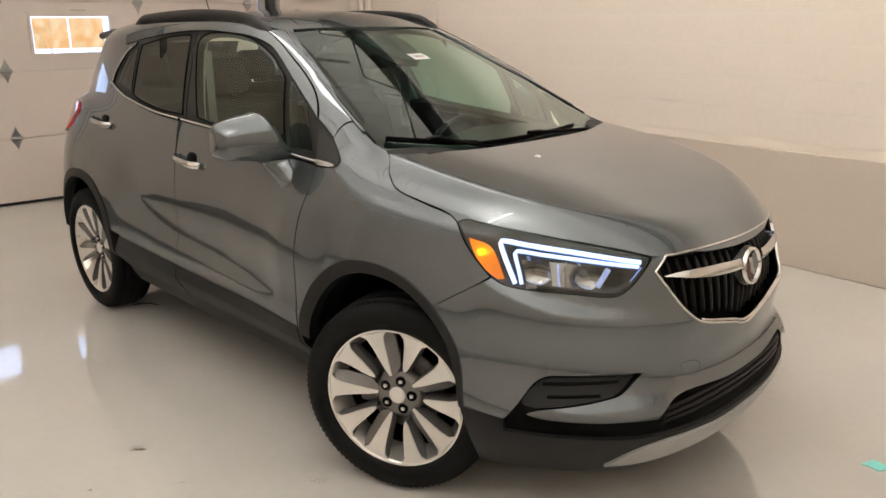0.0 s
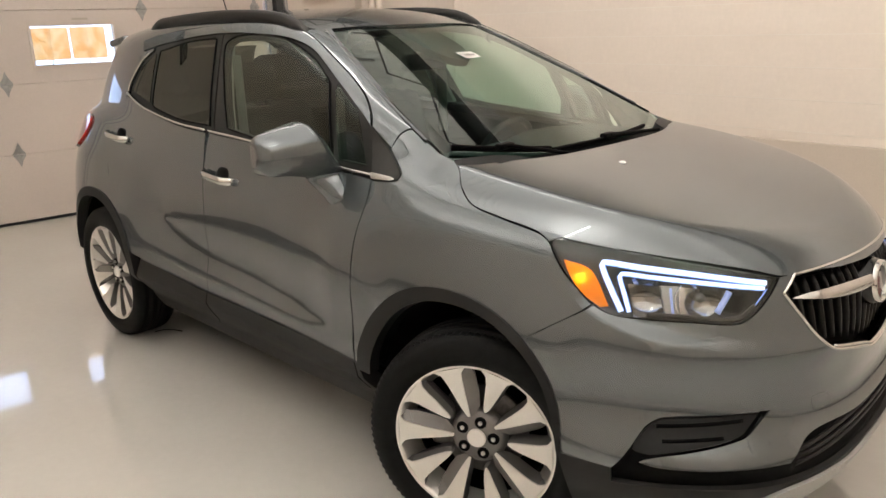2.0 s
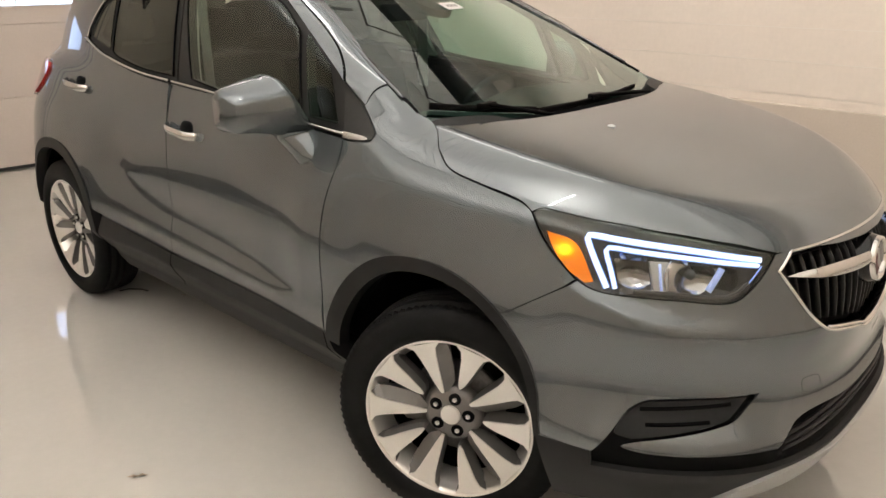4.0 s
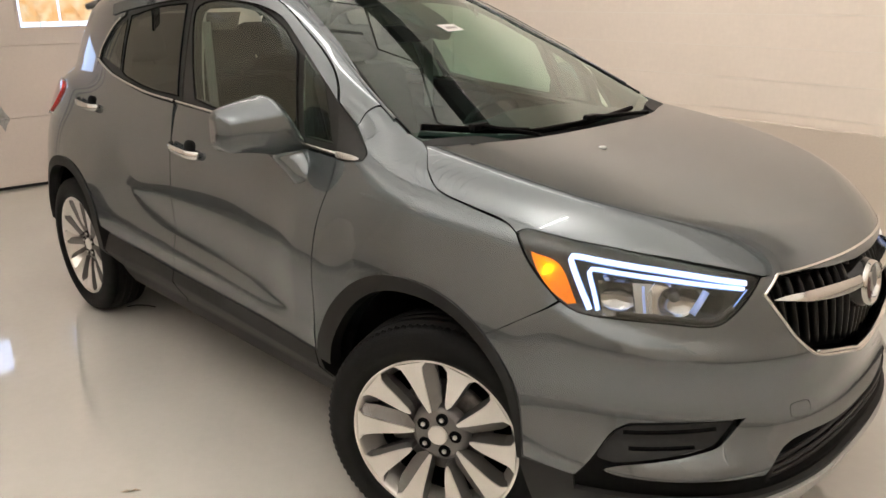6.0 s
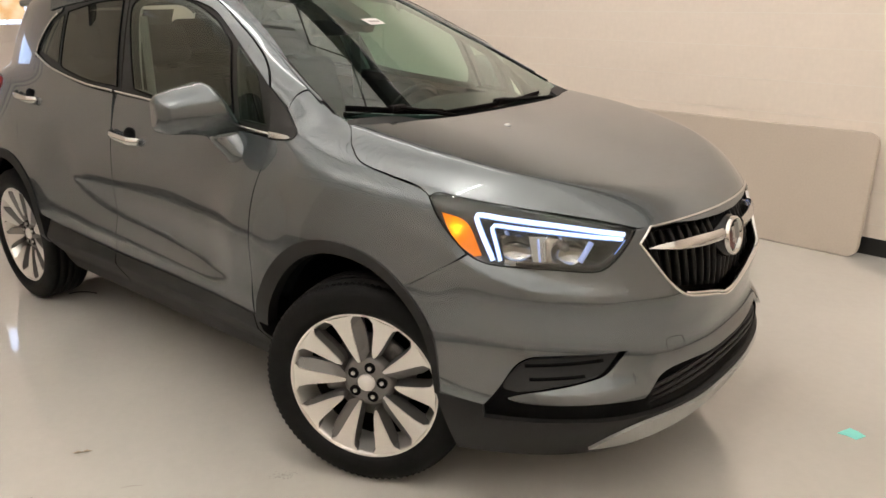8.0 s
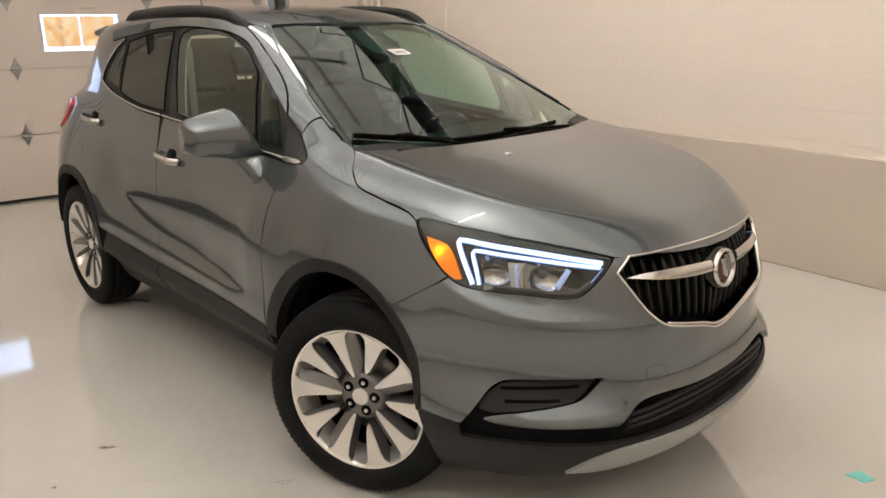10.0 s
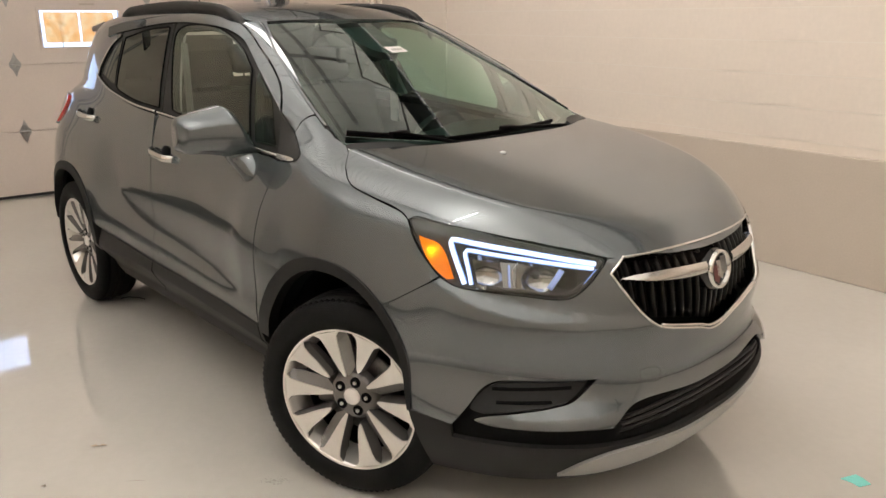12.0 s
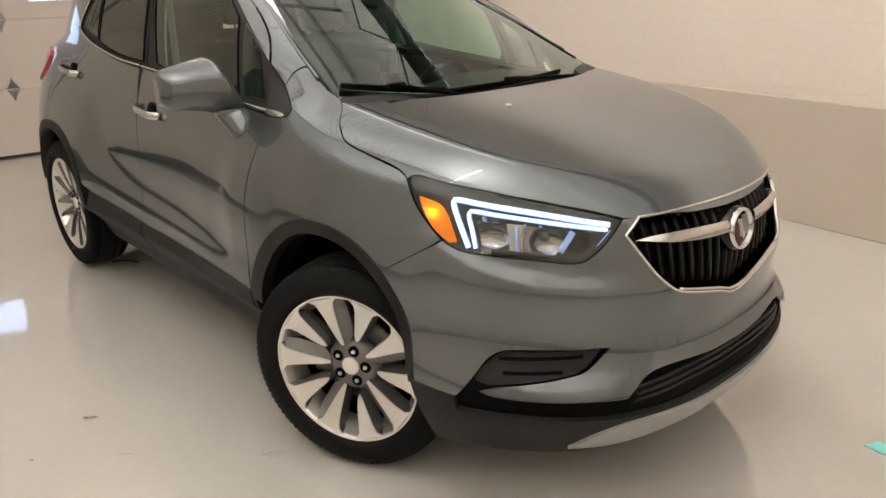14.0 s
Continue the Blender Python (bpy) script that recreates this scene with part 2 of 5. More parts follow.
square = soft([(.14,2.6),(.26,2.7),(.43,2.9),(.55,2.4),(.7,2.3),(.85,2.15),(1.1,2.1)], .03)
tail = lin([(.14,-2.0),(.3,-2.08),(.5,-2.1),(.7,-2.09),(1.0,-2.05),(1.2,-1.98),(1.4,-1.9)])
hood_line = soft([(.4,1.192),(.7,1.186),(1.1,1.151),(1.25,1.132),(1.42,1.107),(1.6,1.074),(1.8,1.028),(1.95,.983),(2.06,.94),(2.13,.90)], .07)
XC = 1.1
waist = soft([(-1.7,.02),(-1.28,.01),(-.95,.02),(-.6,.05),(-.25,.06),(.1,.05),(.5,.022),(.83,.0),(1.2,.0)], .08)
waist_z = soft([(.2,.0),(.36,.3),(.48,.9),(.6,1),(.85,.9),(.97,.55),(1.1,.1),(1.2,0)], .025)
shoulder = soft([(.9,.640),(1.119,.645),(1.307,.648),(1.474,.633),(1.6,.606),(1.7,.572),(1.774,.536),(1.92,.46)], .04)
# The sculpted side: a ridge across the doors, a hollow that runs down towards the front, and a ridge along the sill.
ridge = soft([(-1.0,.745),(-.612,.752),(-.436,.774),(-.261,.781),(.066,.786),(.34,.783),(.583,.780),(.825,.766),(1.0,.745)], .03)
hollow = soft([(-1.0,.745),(-.612,.748),(-.575,.727),(-.441,.684),(-.231,.645),(.006,.627),(.233,.616),(.395,.602),(.567,.586),(.704,.556),(1.0,.555)], .02)
low_ridge = soft([(-1.0,.60),(-.569,.555),(-.416,.527),(-.235,.518),(-.023,.517),(.177,.517),(.395,.521),(.592,.530),(.704,.552),(1.0,.553)], .03)
ledge = soft([(0,.69),(23,.696),(30,.708),(39,.723),(46,.75),(52,.787),(60,.84)], 1.5)
def sculpt(x, z):
    zl, zi, zu = low_ridge(x), np.maximum(hollow(x), low_ridge(x) + .001), np.maximum(ridge(x), hollow(x) + .002)
    vl = .06 * (zl - .46)
    vi = vl - (.08 + .13 * ease((x + .5) / 1.0)) * (zi - zl)
    vu = vi + .075 * (zu - zi)
    v = np.where(z < zl, vl * ease((z - .46) / (zl - .46)), np.where(z < zi, vl + (vi - vl) * ease((z - zl) / (zi - zl)), np.where(z < zu, vi + (vu - vi) * ease((z - zi) / (zu - zi)), vu * (1 - ease((z - zu) / .24)))))
    return v * ease((x + .98) / .3) * ease((1.0 - x) / .16)
def f_low(x, y, z):
    b, n = half(z), square(z)
    b = b - .07 * np.clip((.42 - z) / .1, 0, 1) * np.clip((1.3 - x) / .3, 0, 1)
    b = b - waist(x) * waist_z(z) + sculpt(x, z)
    u = np.clip((x - XC) / (nose(z) - XC), 0, None)
    v = np.clip((-1.2 - x) / (-1.2 - tail(z)), 0, None)
    r = ((np.abs(y) / b) ** n + u ** n) ** (1 / n)
    r2 = ((np.abs(y) / b) ** 2.8 + v ** 2.8) ** (1 / 2.8)
    side = (np.maximum(r, r2) - 1) * b
    turn = np.degrees(np.arctan2(np.abs(y), x - XC))
    dz = z - ledge(turn)
    side = side - .011 * np.exp(-(dz / np.where(dz > 0, .035, .11)) ** 2) * ease((turn - 10) / 10) * ease((60 - turn) / 9) * (x > 1.3)
    zt = hood_line(x) - .02 * (y / .65) ** 2 * np.clip((x - .6) / .4, 0, 1)
    off = np.abs(y) - shoulder(x)
    fade = ease((x - .85) / .25) * ease((2.0 - x) / .3)
    fall = .5 * (off + np.sqrt(off * off + .00018)) * .48  # the flank beyond the crease
    top = z - zt + fall * fade
    return smax(side, top, .085 - .03 * fade)
roof_line = soft([(-2.05,1.40),(-1.9,1.47),(-1.6,1.555),(-1.2,1.605),(-.7,1.632),(-.3,1.635),(0,1.617),(.25,1.573),(.5,1.49)], .06)
shield = soft([(1.0,1.484),(1.10,1.27),(1.25,.943),(1.412,.585),(1.48,.43),(1.545,.275),(1.6,.13)], .04)
def g_side(x, z):
    return .728 - .2*(z-1.1) - .35*(z-1.1)**2 - .35*np.clip(x-.6,0,None)**2 - .22*np.clip(-.9-x,0,None)**2
def f_gh(x, y, z):
    side = np.abs(y) - g_side(x, z)
    roof = z - roof_line(x) + .045*(y/.55)**2
    wind = (x - (shield(z) - .32*y*y)) * .42
    back = -(x + 1.93 - .75*(np.clip(z,1.1,1.6)-1.1)) * .8
    return smax(smax(smax(side, roof, .07), wind, .05), back, .15)


def f_all(x, y, z):
    return -smax(-f_low(x, y, z), -f_gh(x, y, z), .04)


def bisect(F, a, b):
    """For rows of outer points a and inner points b, the points between them where F is zero."""
    a, b = np.array(a, float), np.array(b, float)
    for _ in range(34):
        m = (a + b) / 2
        inside = (F(m[:, 0], m[:, 1], m[:, 2]) < 0)[:, None]
        a, b = np.where(inside, a, m), np.where(inside, m, b)
    return a


def on_side(F, uv):
    x, z = uv[:, 0], uv[:, 1]
    return bisect(F, np.stack([x, 0 * x - 1.3, z], 1), np.stack([x, 0 * x - .03, z], 1))


def on_top(F, uv):
    x, y = uv[:, 0], uv[:, 1]
    return bisect(F, np.stack([x, y, 0 * x + 1.9], 1), np.stack([x, y, 0 * x + .3], 1))


def on_nose(F, uv):
    a, z = np.radians(uv[:, 0] * 60), uv[:, 1]  # one unit of u is sixty degrees round the nose, about a metre
    c, s = np.cos(a), np.sin(a)
    return bisect(F, np.stack([XC + 1.8 * c, 1.8 * s, z], 1), np.stack([XC + .02 * c, .02 * s, z], 1))


def on_rear(F, uv):
    a, z = np.radians(uv[:, 0] * 60), uv[:, 1]
    c, s = np.cos(a), np.sin(a)
    return bisect(F, np.stack([-1.2 - 1.8 * c, 1.8 * s, z], 1), np.stack([-1.2 - .02 * c, .02 * s, z], 1))


def on_diag(F, uv):
    """Seen along the diagonal between front and right: u across, z up."""
    k = math.sqrt(.5)
    px, py = uv[:, 0] * k, uv[:, 0] * k
    return bisect(F, np.stack([px + 2.3 * k, py - 2.3 * k, uv[:, 1]], 1), np.stack([px - .05, py + .05, uv[:, 1]], 1))


def on_arch(F, uv):
    """Round the cabin: x along, and the angle from straight up, one unit being sixty degrees."""
    a = np.radians(uv[:, 1] * 60)
    x = uv[:, 0]
    return bisect(F, np.stack([x, 1.2 * np.sin(a), 1.1 + 1.2 * np.cos(a)], 1), np.stack([x, .05 * np.sin(a), 1.1 + .05 * np.cos(a)], 1))


def normals_of(F, p, e=.004):
    g = np.stack([F(*(p + e * d).T) - F(*(p - e * d).T) for d in np.eye(3)], 1)
    return g / np.maximum(np.linalg.norm(g, axis=1, keepdims=True), 1e-9)


def path(pts, step=.012, sharp=(), closed=True):
    """A smooth line through points, cornered at the ones named by index."""
    p = [np.array(q, float) for q in pts]
    n, out = len(p), []
    sharp = set(range(n)) if sharp == "all" else {i % n for i in sharp}
    for i in range(n if closed else n - 1):
        a, b = p[i], p[(i + 1) % n]
        before = p[i - 1] if (i or closed) else a
        after = p[(i + 2) % n] if (closed or i + 2 < n) else b
        span = np.linalg.norm(b - a)
        ta = (b - a) if i in sharp else (b - before) * span / max(np.linalg.norm(a - before) + span, 1e-6)
        tb = (b - a) if (i + 1) % n in sharp else (after - a) * span / max(np.linalg.norm(after - b) + span, 1e-6)
        k = max(1, int(round(span / step)))
        for t in np.arange(k) / k:
            out.append((2*t**3 - 3*t**2 + 1) * a + (t**3 - 2*t**2 + t) * ta + (3*t**2 - 2*t**3) * b + (t**3 - t**2) * tb)
    if not closed:
        out.append(p[-1])
    return np.array(out)


def inside(q, loop):
    x, y = q[:, 0][:, None], q[:, 1][:, None]
    a, b = loop, np.roll(loop, -1, 0)
    cross = ((a[:, 1] > y) != (b[:, 1] > y)) & (x < (b[:, 0] - a[:, 0]) * (y - a[:, 1]) / np.where(b[:, 1] == a[:, 1], 1e-12, b[:, 1] - a[:, 1]) + a[:, 0])
    return cross.sum(1) % 2 == 1


def shrink(loop, gap):
    area = np.sum(loop[:, 0] * np.roll(loop[:, 1], -1) - np.roll(loop[:, 0], -1) * loop[:, 1])
    t = np.roll(loop, -1, 0) - np.roll(loop, 1, 0)
    nrm = np.stack([-t[:, 1], t[:, 0]], 1) * (1 if area > 0 else -1)
    return loop + gap * nrm / np.maximum(np.linalg.norm(nrm, axis=1, keepdims=True), 1e-9)


from mathutils.geometry import delaunay_2d_cdt


def fill(loop, h, holes=()):
    """Flat triangles that fill a loop but for its holes, with rows of points h apart inside it."""
    lo, hi = loop.min(0), loop.max(0)
    gx, gy = np.meshgrid(np.arange(lo[0] + h / 2, hi[0], h), np.arange(lo[1] + h / 2, hi[1], h))
    g = np.stack([gx.ravel(), gy.ravel()], 1)
    g[:, 0] += np.where((np.round((g[:, 1] - lo[1]) / h - .5) % 2) == 1, h / 2, 0)
    def within(q):
        return np.logical_xor.reduce([inside(q, lp) for lp in (loop, *holes)])

    edges, start = [], 0
    for lp in (loop, *holes):
        edges += [(start + i, start + (i + 1) % len(lp)) for i in range(len(lp))]
        start += len(lp)
    loop_all = np.concatenate([loop, *holes])
    if len(g):
        g = g[within(g)]
    if len(g):
        far = np.concatenate([np.linalg.norm(c[:, None] - loop_all[None], axis=2).min(1) for c in np.array_split(g, max(1, len(g) // 400))])
        g = g[far > .5 * h]
    pts = np.concatenate([loop_all, g]) if len(g) else loop_all
    vs, _, fs, *_ = delaunay_2d_cdt([Vector(p) for p in pts], edges, [], 0, 1e-7)
    vs, fs = np.array([tuple(v) for v in vs]), np.array([tuple(f) for f in fs if len(f) == 3])
    return vs, fs[within(vs[fs].mean(1))]


def drape(name, F, chart, loop, mat, parent, off=0.0, h=.025, gap=.0012, depth=.018, label="", relief=None, both=True, holes=()):
    """A panel on the car's surface: a flat outline filled, laid on the surface, given an edge, and mirrored to the other side."""
    uv, tri = fill(shrink(loop, gap) if gap else loop, h, holes)
    p = chart(F, uv)
    nrm = normals_of(F, p)
    d = off + (relief(uv, p) if relief else 0)
    p = p + nrm * (d[:, None] if np.ndim(d) else d)
    e = p[tri]
    turn = (np.cross(e[:, 1] - e[:, 0], e[:, 2] - e[:, 0]) * nrm[tri].mean(1)).sum(1) < 0
    tri[turn] = tri[turn][:, ::-1]
    if relief:
        fn = np.cross(p[tri[:, 1]] - p[tri[:, 0]], p[tri[:, 2]] - p[tri[:, 0]])
        acc = np.zeros_like(p)
        for k in range(3):
            np.add.at(acc, tri[:, k], fn)
        nrm = acc / np.maximum(np.linalg.norm(acc, axis=1, keepdims=True), 1e-12)
    verts, norms, faces = [p], [nrm], [tuple(t) for t in tri]
    if depth:
        count = {}
        for t in tri:
            for a, b in ((t[0], t[1]), (t[1], t[2]), (t[2], t[0])):
                count[(a, b)] = 1
        rim = np.array([k for k in count if (k[1], k[0]) not in count])
        a, b = p[rim[:, 0]], p[rim[:, 1]]
        na, nb = nrm[rim[:, 0]], nrm[rim[:, 1]]
        out = np.cross(b - a, na)
        out /= np.maximum(np.linalg.norm(out, axis=1, keepdims=True), 1e-9)
        base, m = len(p), len(rim)
        verts += [a, b, b - nb * depth, a - na * depth]
        norms += [out] * 4
        faces += [(base + i, base + 3 * m + i, base + 2 * m + i, base + m + i) for i in range(m)]
    verts, norms = np.concatenate(verts), np.concatenate(norms)
    made = [mesh_part(name, verts, faces, mat, parent, norms, label=label)]
    if both:
        flip = np.array([1, -1, 1])
        made.append(mesh_part(name, verts * flip, [f[::-1] for f in faces], mat, parent, norms * flip, label=label))
    return made


def line_on(F, chart, pts, off=0.0, step=.012, sharp=(), closed=False):
    """Points and normals of a smooth line on the car's surface."""
    p = chart(F, path(pts, step, sharp, closed))
    n = normals_of(F, p)
    return p + n * off, n


def strip_on(name, F, chart, pts, profile, mat, parent, off=0.0, sharp=(), closed=False, step=.012, label="", both=True, smooth=True):
    p, n = line_on(F, chart, pts, off, step, sharp, closed)
    v, f = sweep(p, profile, closed, n)
    v = np.array([tuple(q) for q in v])
    made = [mesh_part(name, v, f, mat, parent, smooth=smooth, label=label)]
    if both:
        made.append(mesh_part(name, v * np.array([1, -1, 1]), [q[::-1] for q in f], mat, parent, smooth=smooth, label=label))
    return made


def deg(pts):
    """Outline points given as degrees round the nose and height."""
    return [(a / 60, z) for a, z in pts]


def swap(pts):
    return [(-a, z) for a, z in reversed(pts)]


# ---- the car ----
car = thing("car", "dark grey metallic compact crossover parked on the garage floor, headlights on", "car")
AXLE_F, AXLE_R, HUB = 1.2775, -1.2775, .347


def arch(cx, rx, rz, a0, a1, n=24):
    """Points of a wheel opening, from one angle to the other, forward being zero and up ninety."""
    out = []
    for a in np.radians(np.linspace(a0, a1, n)):
        c, s = math.cos(a), math.sin(a)
        out.append((cx + rx * math.copysign(abs(c) ** .93, c), HUB + rz * math.copysign(abs(s) ** .93, s)))
    return out


FR, RR = (1.235, .400, .460), (AXLE_R, .40, .455)
OPEN = .042  # width of the flare

# Outlines in the side view: x forward, z up.
belt = [(-1.085, 1.27), (-1.0, 1.242), (-.857, 1.206), (-.538, 1.161), (-.271, 1.146), (.061, 1.129), (.612, 1.086), (.784, 1.075), (.886, 1.062)]

# Front door skin, rear door skin
door_f = path([(.812, 1.07), (.82, 1.01), (.817, .9), (.829, .777), (.831, .62), (.827, .478), (.54, .484), (.12, .476), (-.22, .474),
               (-.23, .65), (-.25, .9), (-.275, 1.138), (.061, 1.122), (.612, 1.08)], sharp=(0, 5, 8, 11))
drape("front_door", f_low, on_side, door_f, M_PAINT, car, label="grey front door skin")
door_r = path([(-.2768, 1.138), (-.2518, .9), (-.2318, .65), (-.2218, .474), (-.6, .498), (-.80, .518),
               *arch(RR[0], RR[1] - .022, RR[2] - .022, 24, 66, 8), (-1.10, .86), (-1.155, 1.0), (-1.165, 1.12), (-1.10, 1.255), (-1.0, 1.235), (-.857, 1.20), (-.538, 1.154)],
              sharp=(0, 3, 5, 6, 13, 17))
drape("rear_door", f_all, on_side, door_r, M_PAINT, car, label="grey rear door skin")
# Glass outlines
glass_f = path([(-.134, 1.166), (.061, 1.143), (.40, 1.116), (.572, 1.102), (.487, 1.368), (.346, 1.447), (.164, 1.508), (.002, 1.531), (-.12, 1.534), (-.235, 1.522), (-.278, 1.49), (-.21, 1.33)],
               sharp=(0, 3, 4))
glass_q = path([(.608, 1.108), (.742, 1.10), (.705, 1.20), (.668, 1.276), (.60, 1.316), (.524, 1.362)], sharp="all")
glass_r = path([(-.275, 1.167), (-.538, 1.178), (-.77, 1.212), (-.815, 1.228), (-.845, 1.468), (-.60, 1.507), (-.365, 1.522), (-.315, 1.35)], sharp=(0, 3, 4, 6))
glass_t = path([(-.845, 1.238), (-1.055, 1.285), (-.99, 1.40), (-.88, 1.455)], sharp="all")
# Door window frames in black between the glass and the seam
drape("front_window_frame", f_gh, on_side, path([(-.243, 1.15), (.061, 1.131), (.612, 1.087), (.802, 1.074), (.78, 1.139), (.757, 1.2), (.744, 1.228), (.69, 1.276), (.61, 1.326),
      (.50, 1.388), (.36, 1.458), (.21, 1.515), (.085, 1.545), (-.11, 1.564), (-.335, 1.565), (-.272, 1.33)], sharp=(0, 3, 6, 14)), M_CLAD, car, off=-.012, depth=.03, holes=(shrink(glass_f, .004), shrink(glass_q, .004)), label="black door frame")
drape("rear_window_frame", f_gh, on_side, path([(-.252, 1.15), (-.538, 1.163), (-.857, 1.208), (-1.0, 1.244), (-1.085, 1.27), (-1.08, 1.31), (-.98, 1.44), (-.88, 1.52),
      (-.8, 1.535), (-.385, 1.565), (-.344, 1.566), (-.281, 1.33)], sharp=(0, 4, 10)), M_CLAD, car, off=-.012, depth=.03, holes=(shrink(glass_r, .004), shrink(glass_t, .004)), label="black door frame")
# Glass
drape("front_side_glass", f_gh, on_side, glass_f, M_SIDE_GLASS, car, off=-.006, gap=0, depth=.004, label="green-tinted side glass")
drape("quarter_light", f_gh, on_side, glass_q, M_SIDE_GLASS, car, off=-.006, gap=0, depth=.004)
drape("rear_side_glass", f_gh, on_side, glass_r, M_PRIVACY, car, off=-.006, gap=0, depth=.004, label="dark privacy glass")
drape("rear_quarter_glass", f_gh, on_side, glass_t, M_PRIVACY, car, off=-.006, gap=0, depth=.004)
for edge in (glass_f, glass_r):
    strip_on("window_seal", f_gh, on_side, edge[::2], [(-.003, -.006), (.003, -.006), (.003, .001), (-.003, .001)], M_BLACK, car, off=-.004, closed=True, step=.03)
# Black corner ahead of the door, with the chrome line under the windows
sail = path([(.048, 1.223), (.077, 1.193), (.105, 1.162), (.132, 1.119), (.142, 1.098), (.131, 1.08), (.09, 1.072), (.040, 1.070), (.0445, 1.129), (.0455, 1.2)], sharp=(0, 7))
drape("mirror_corner", f_all, on_diag, sail, M_CLAD, car, off=.001, depth=.02, h=.015, label="black triangular corner trim")
strip_on("belt_moulding", f_gh, on_side, belt[:1] + [(-1.0, 1.243), (-.857, 1.206), (-.538, 1.161), (-.29, 1.147)], [(-.006, -.011), (.001, -.012), (.006, -.004), (.006, .006), (.0, .012), (-.006, .011)], M_SATIN, car, off=.004, label="satin chrome belt moulding")
strip_on("belt_moulding", f_gh, on_side, [(-.255, 1.145), (.061, 1.129), (.612, 1.086), (.785, 1.074)], [(-.006, -.011), (.001, -.012), (.006, -.004), (.006, .006), (.0, .012), (-.006, .011)], M_SATIN, car, off=.004, label="satin chrome belt moulding")
drape("belt_moulding", f_all, on_diag, path([(.042, 1.090), (.08, 1.088), (.112, 1.085), (.124, 1.080), (.112, 1.074), (.08, 1.071), (.040, 1.070)], step=.006, sharp=(0, 3, 6)), M_SATIN, car, off=.005, gap=.0005, h=.01, depth=.006, label="chrome moulding tip")
strip_on("window_moulding", f_gh, on_side, [(-1.085, 1.268), (-1.075, 1.315), (-.99, 1.420), (-.93, 1.456)], oval(.006, .005, 8), M_SATIN, car, off=.003, label="satin chrome window moulding")

# Hood edge in plan, and the fender that meets it
edge = [(1.09, .642), (1.112, .654), (1.174, .7125), (1.244, .7455), (1.355, .7465), (1.481, .7335), (1.516, .736), (1.54, .722), (1.641, .685), (1.753, .627), (1.881, .535), (1.964, .454), (2.006, .404),
        (2.034, .352), (2.083, .205), (2.104, .08), (2.107, 0)]
hood_rim = [(x, -y, z - .003) for x, y, z in on_top(f_low, np.array([(x, -y) for x, y in edge[1:6]]))]
# Front fender
def diag_of(pts):
    """Side-view points as points of the diagonal view."""
    return [((x + y) * math.sqrt(.5), z) for x, y, z in on_side(f_all, np.array(pts))]


# Upper door frames in body colour, running down the windshield pillar to a point
frame_low = diag_of([(-.90, 1.470), (-.80, 1.494), (-.6, 1.521), (-.385, 1.535), (-.2, 1.537)]) + [(-.459, 1.532), (-.346, 1.522), (-.267, 1.506), (-.192, 1.474), (-.139, 1.427), (-.081, 1.367), (-.042, 1.327), (-.002, 1.283), (.023, 1.255), (.0435, 1.228)]
frame_up = diag_of([(-.91, 1.516), (-.8, 1.542), (-.385, 1.572), (-.11, 1.574), (.05, 1.561)]) + [(-.247, 1.537), (-.209, 1.519), (-.155, 1.481), (-.103, 1.437), (-.054, 1.395), (-.018, 1.361), (.017, 1.322), (.034, 1.291), (.042, 1.26)]
drape("door_frame_top", f_all, on_diag, path(frame_low + frame_up[::-1], sharp=(0, 14, -1)), M_PAINT, car, off=.003, gap=.0012, h=.02, depth=.012, label="grey upper door frame")
FRC, RRC = (FR[0] + .010, FR[1] - .020, FR[2] - .016), (RR[0], RR[1] - .022, RR[2] - .022)  # the metal ends under the flare
fend = path(diag_of([(.8295, .478), (.8335, .62), (.8315, .777), (.8195, .9), (.8225, 1.01), (.817, 1.066)]) + [(.09, 1.0685), (.128, 1.076), (.1445, 1.098), (.1345, 1.120), (.109, 1.164), (.136, 1.202), (.164, 1.219), (.187, 1.220),
            (.200, 1.208), (.26, 1.162), (.31, 1.137)] + [((x - y) * math.sqrt(.5), z) for x, y, z in hood_rim]
            + diag_of([(1.512, .978), (1.555, .924), (1.60, .879), (1.657, .833), (1.58, .775), *arch(*FRC, 54, 166, 20)]), sharp=(0, 5, 7, 10, 13, 16, 22, 25, 27, 46))
drape("front_fender", f_all, on_diag, fend, M_PAINT, car, h=.02, label="grey front fender")
# A-pillar, on the diagonal view
pillar = path([(-.245, 1.540), (-.14, 1.543), (-.085, 1.486), (-.008, 1.419), (.06, 1.352), (.130, 1.275), (.192, 1.214), (.187, 1.222), (.164, 1.221), (.136, 1.204), (.112, 1.167), (.08, 1.196), (.049, 1.228), (.048, 1.26), (.039, 1.292),
               (.021, 1.324), (-.014, 1.363), (-.05, 1.397), (-.1, 1.439), (-.152, 1.483), (-.206, 1.521)], sharp=(0, 1, 6, 10, 12))
drape("front_pillar", f_all, on_diag, pillar, M_PAINT, car, off=.001, h=.008, gap=.0008, label="grey windshield pillar")
# Hood
hood = path([(1.268, 0), (1.255, .25), (1.222, .40), (1.16, .54)] + edge + [(x, -y) for x, y in edge[-2::-1]] + [(1.16, -.54), (1.222, -.40), (1.255, -.25)], sharp=(4, 6, 10, 16, 17, 23, 24, 30, 34, 36))
drape("hood", f_low, on_top, hood, M_PAINT, car, h=.013, gap=.0004, both=False, depth=.03, label="grey hood with a crease along each shoulder")
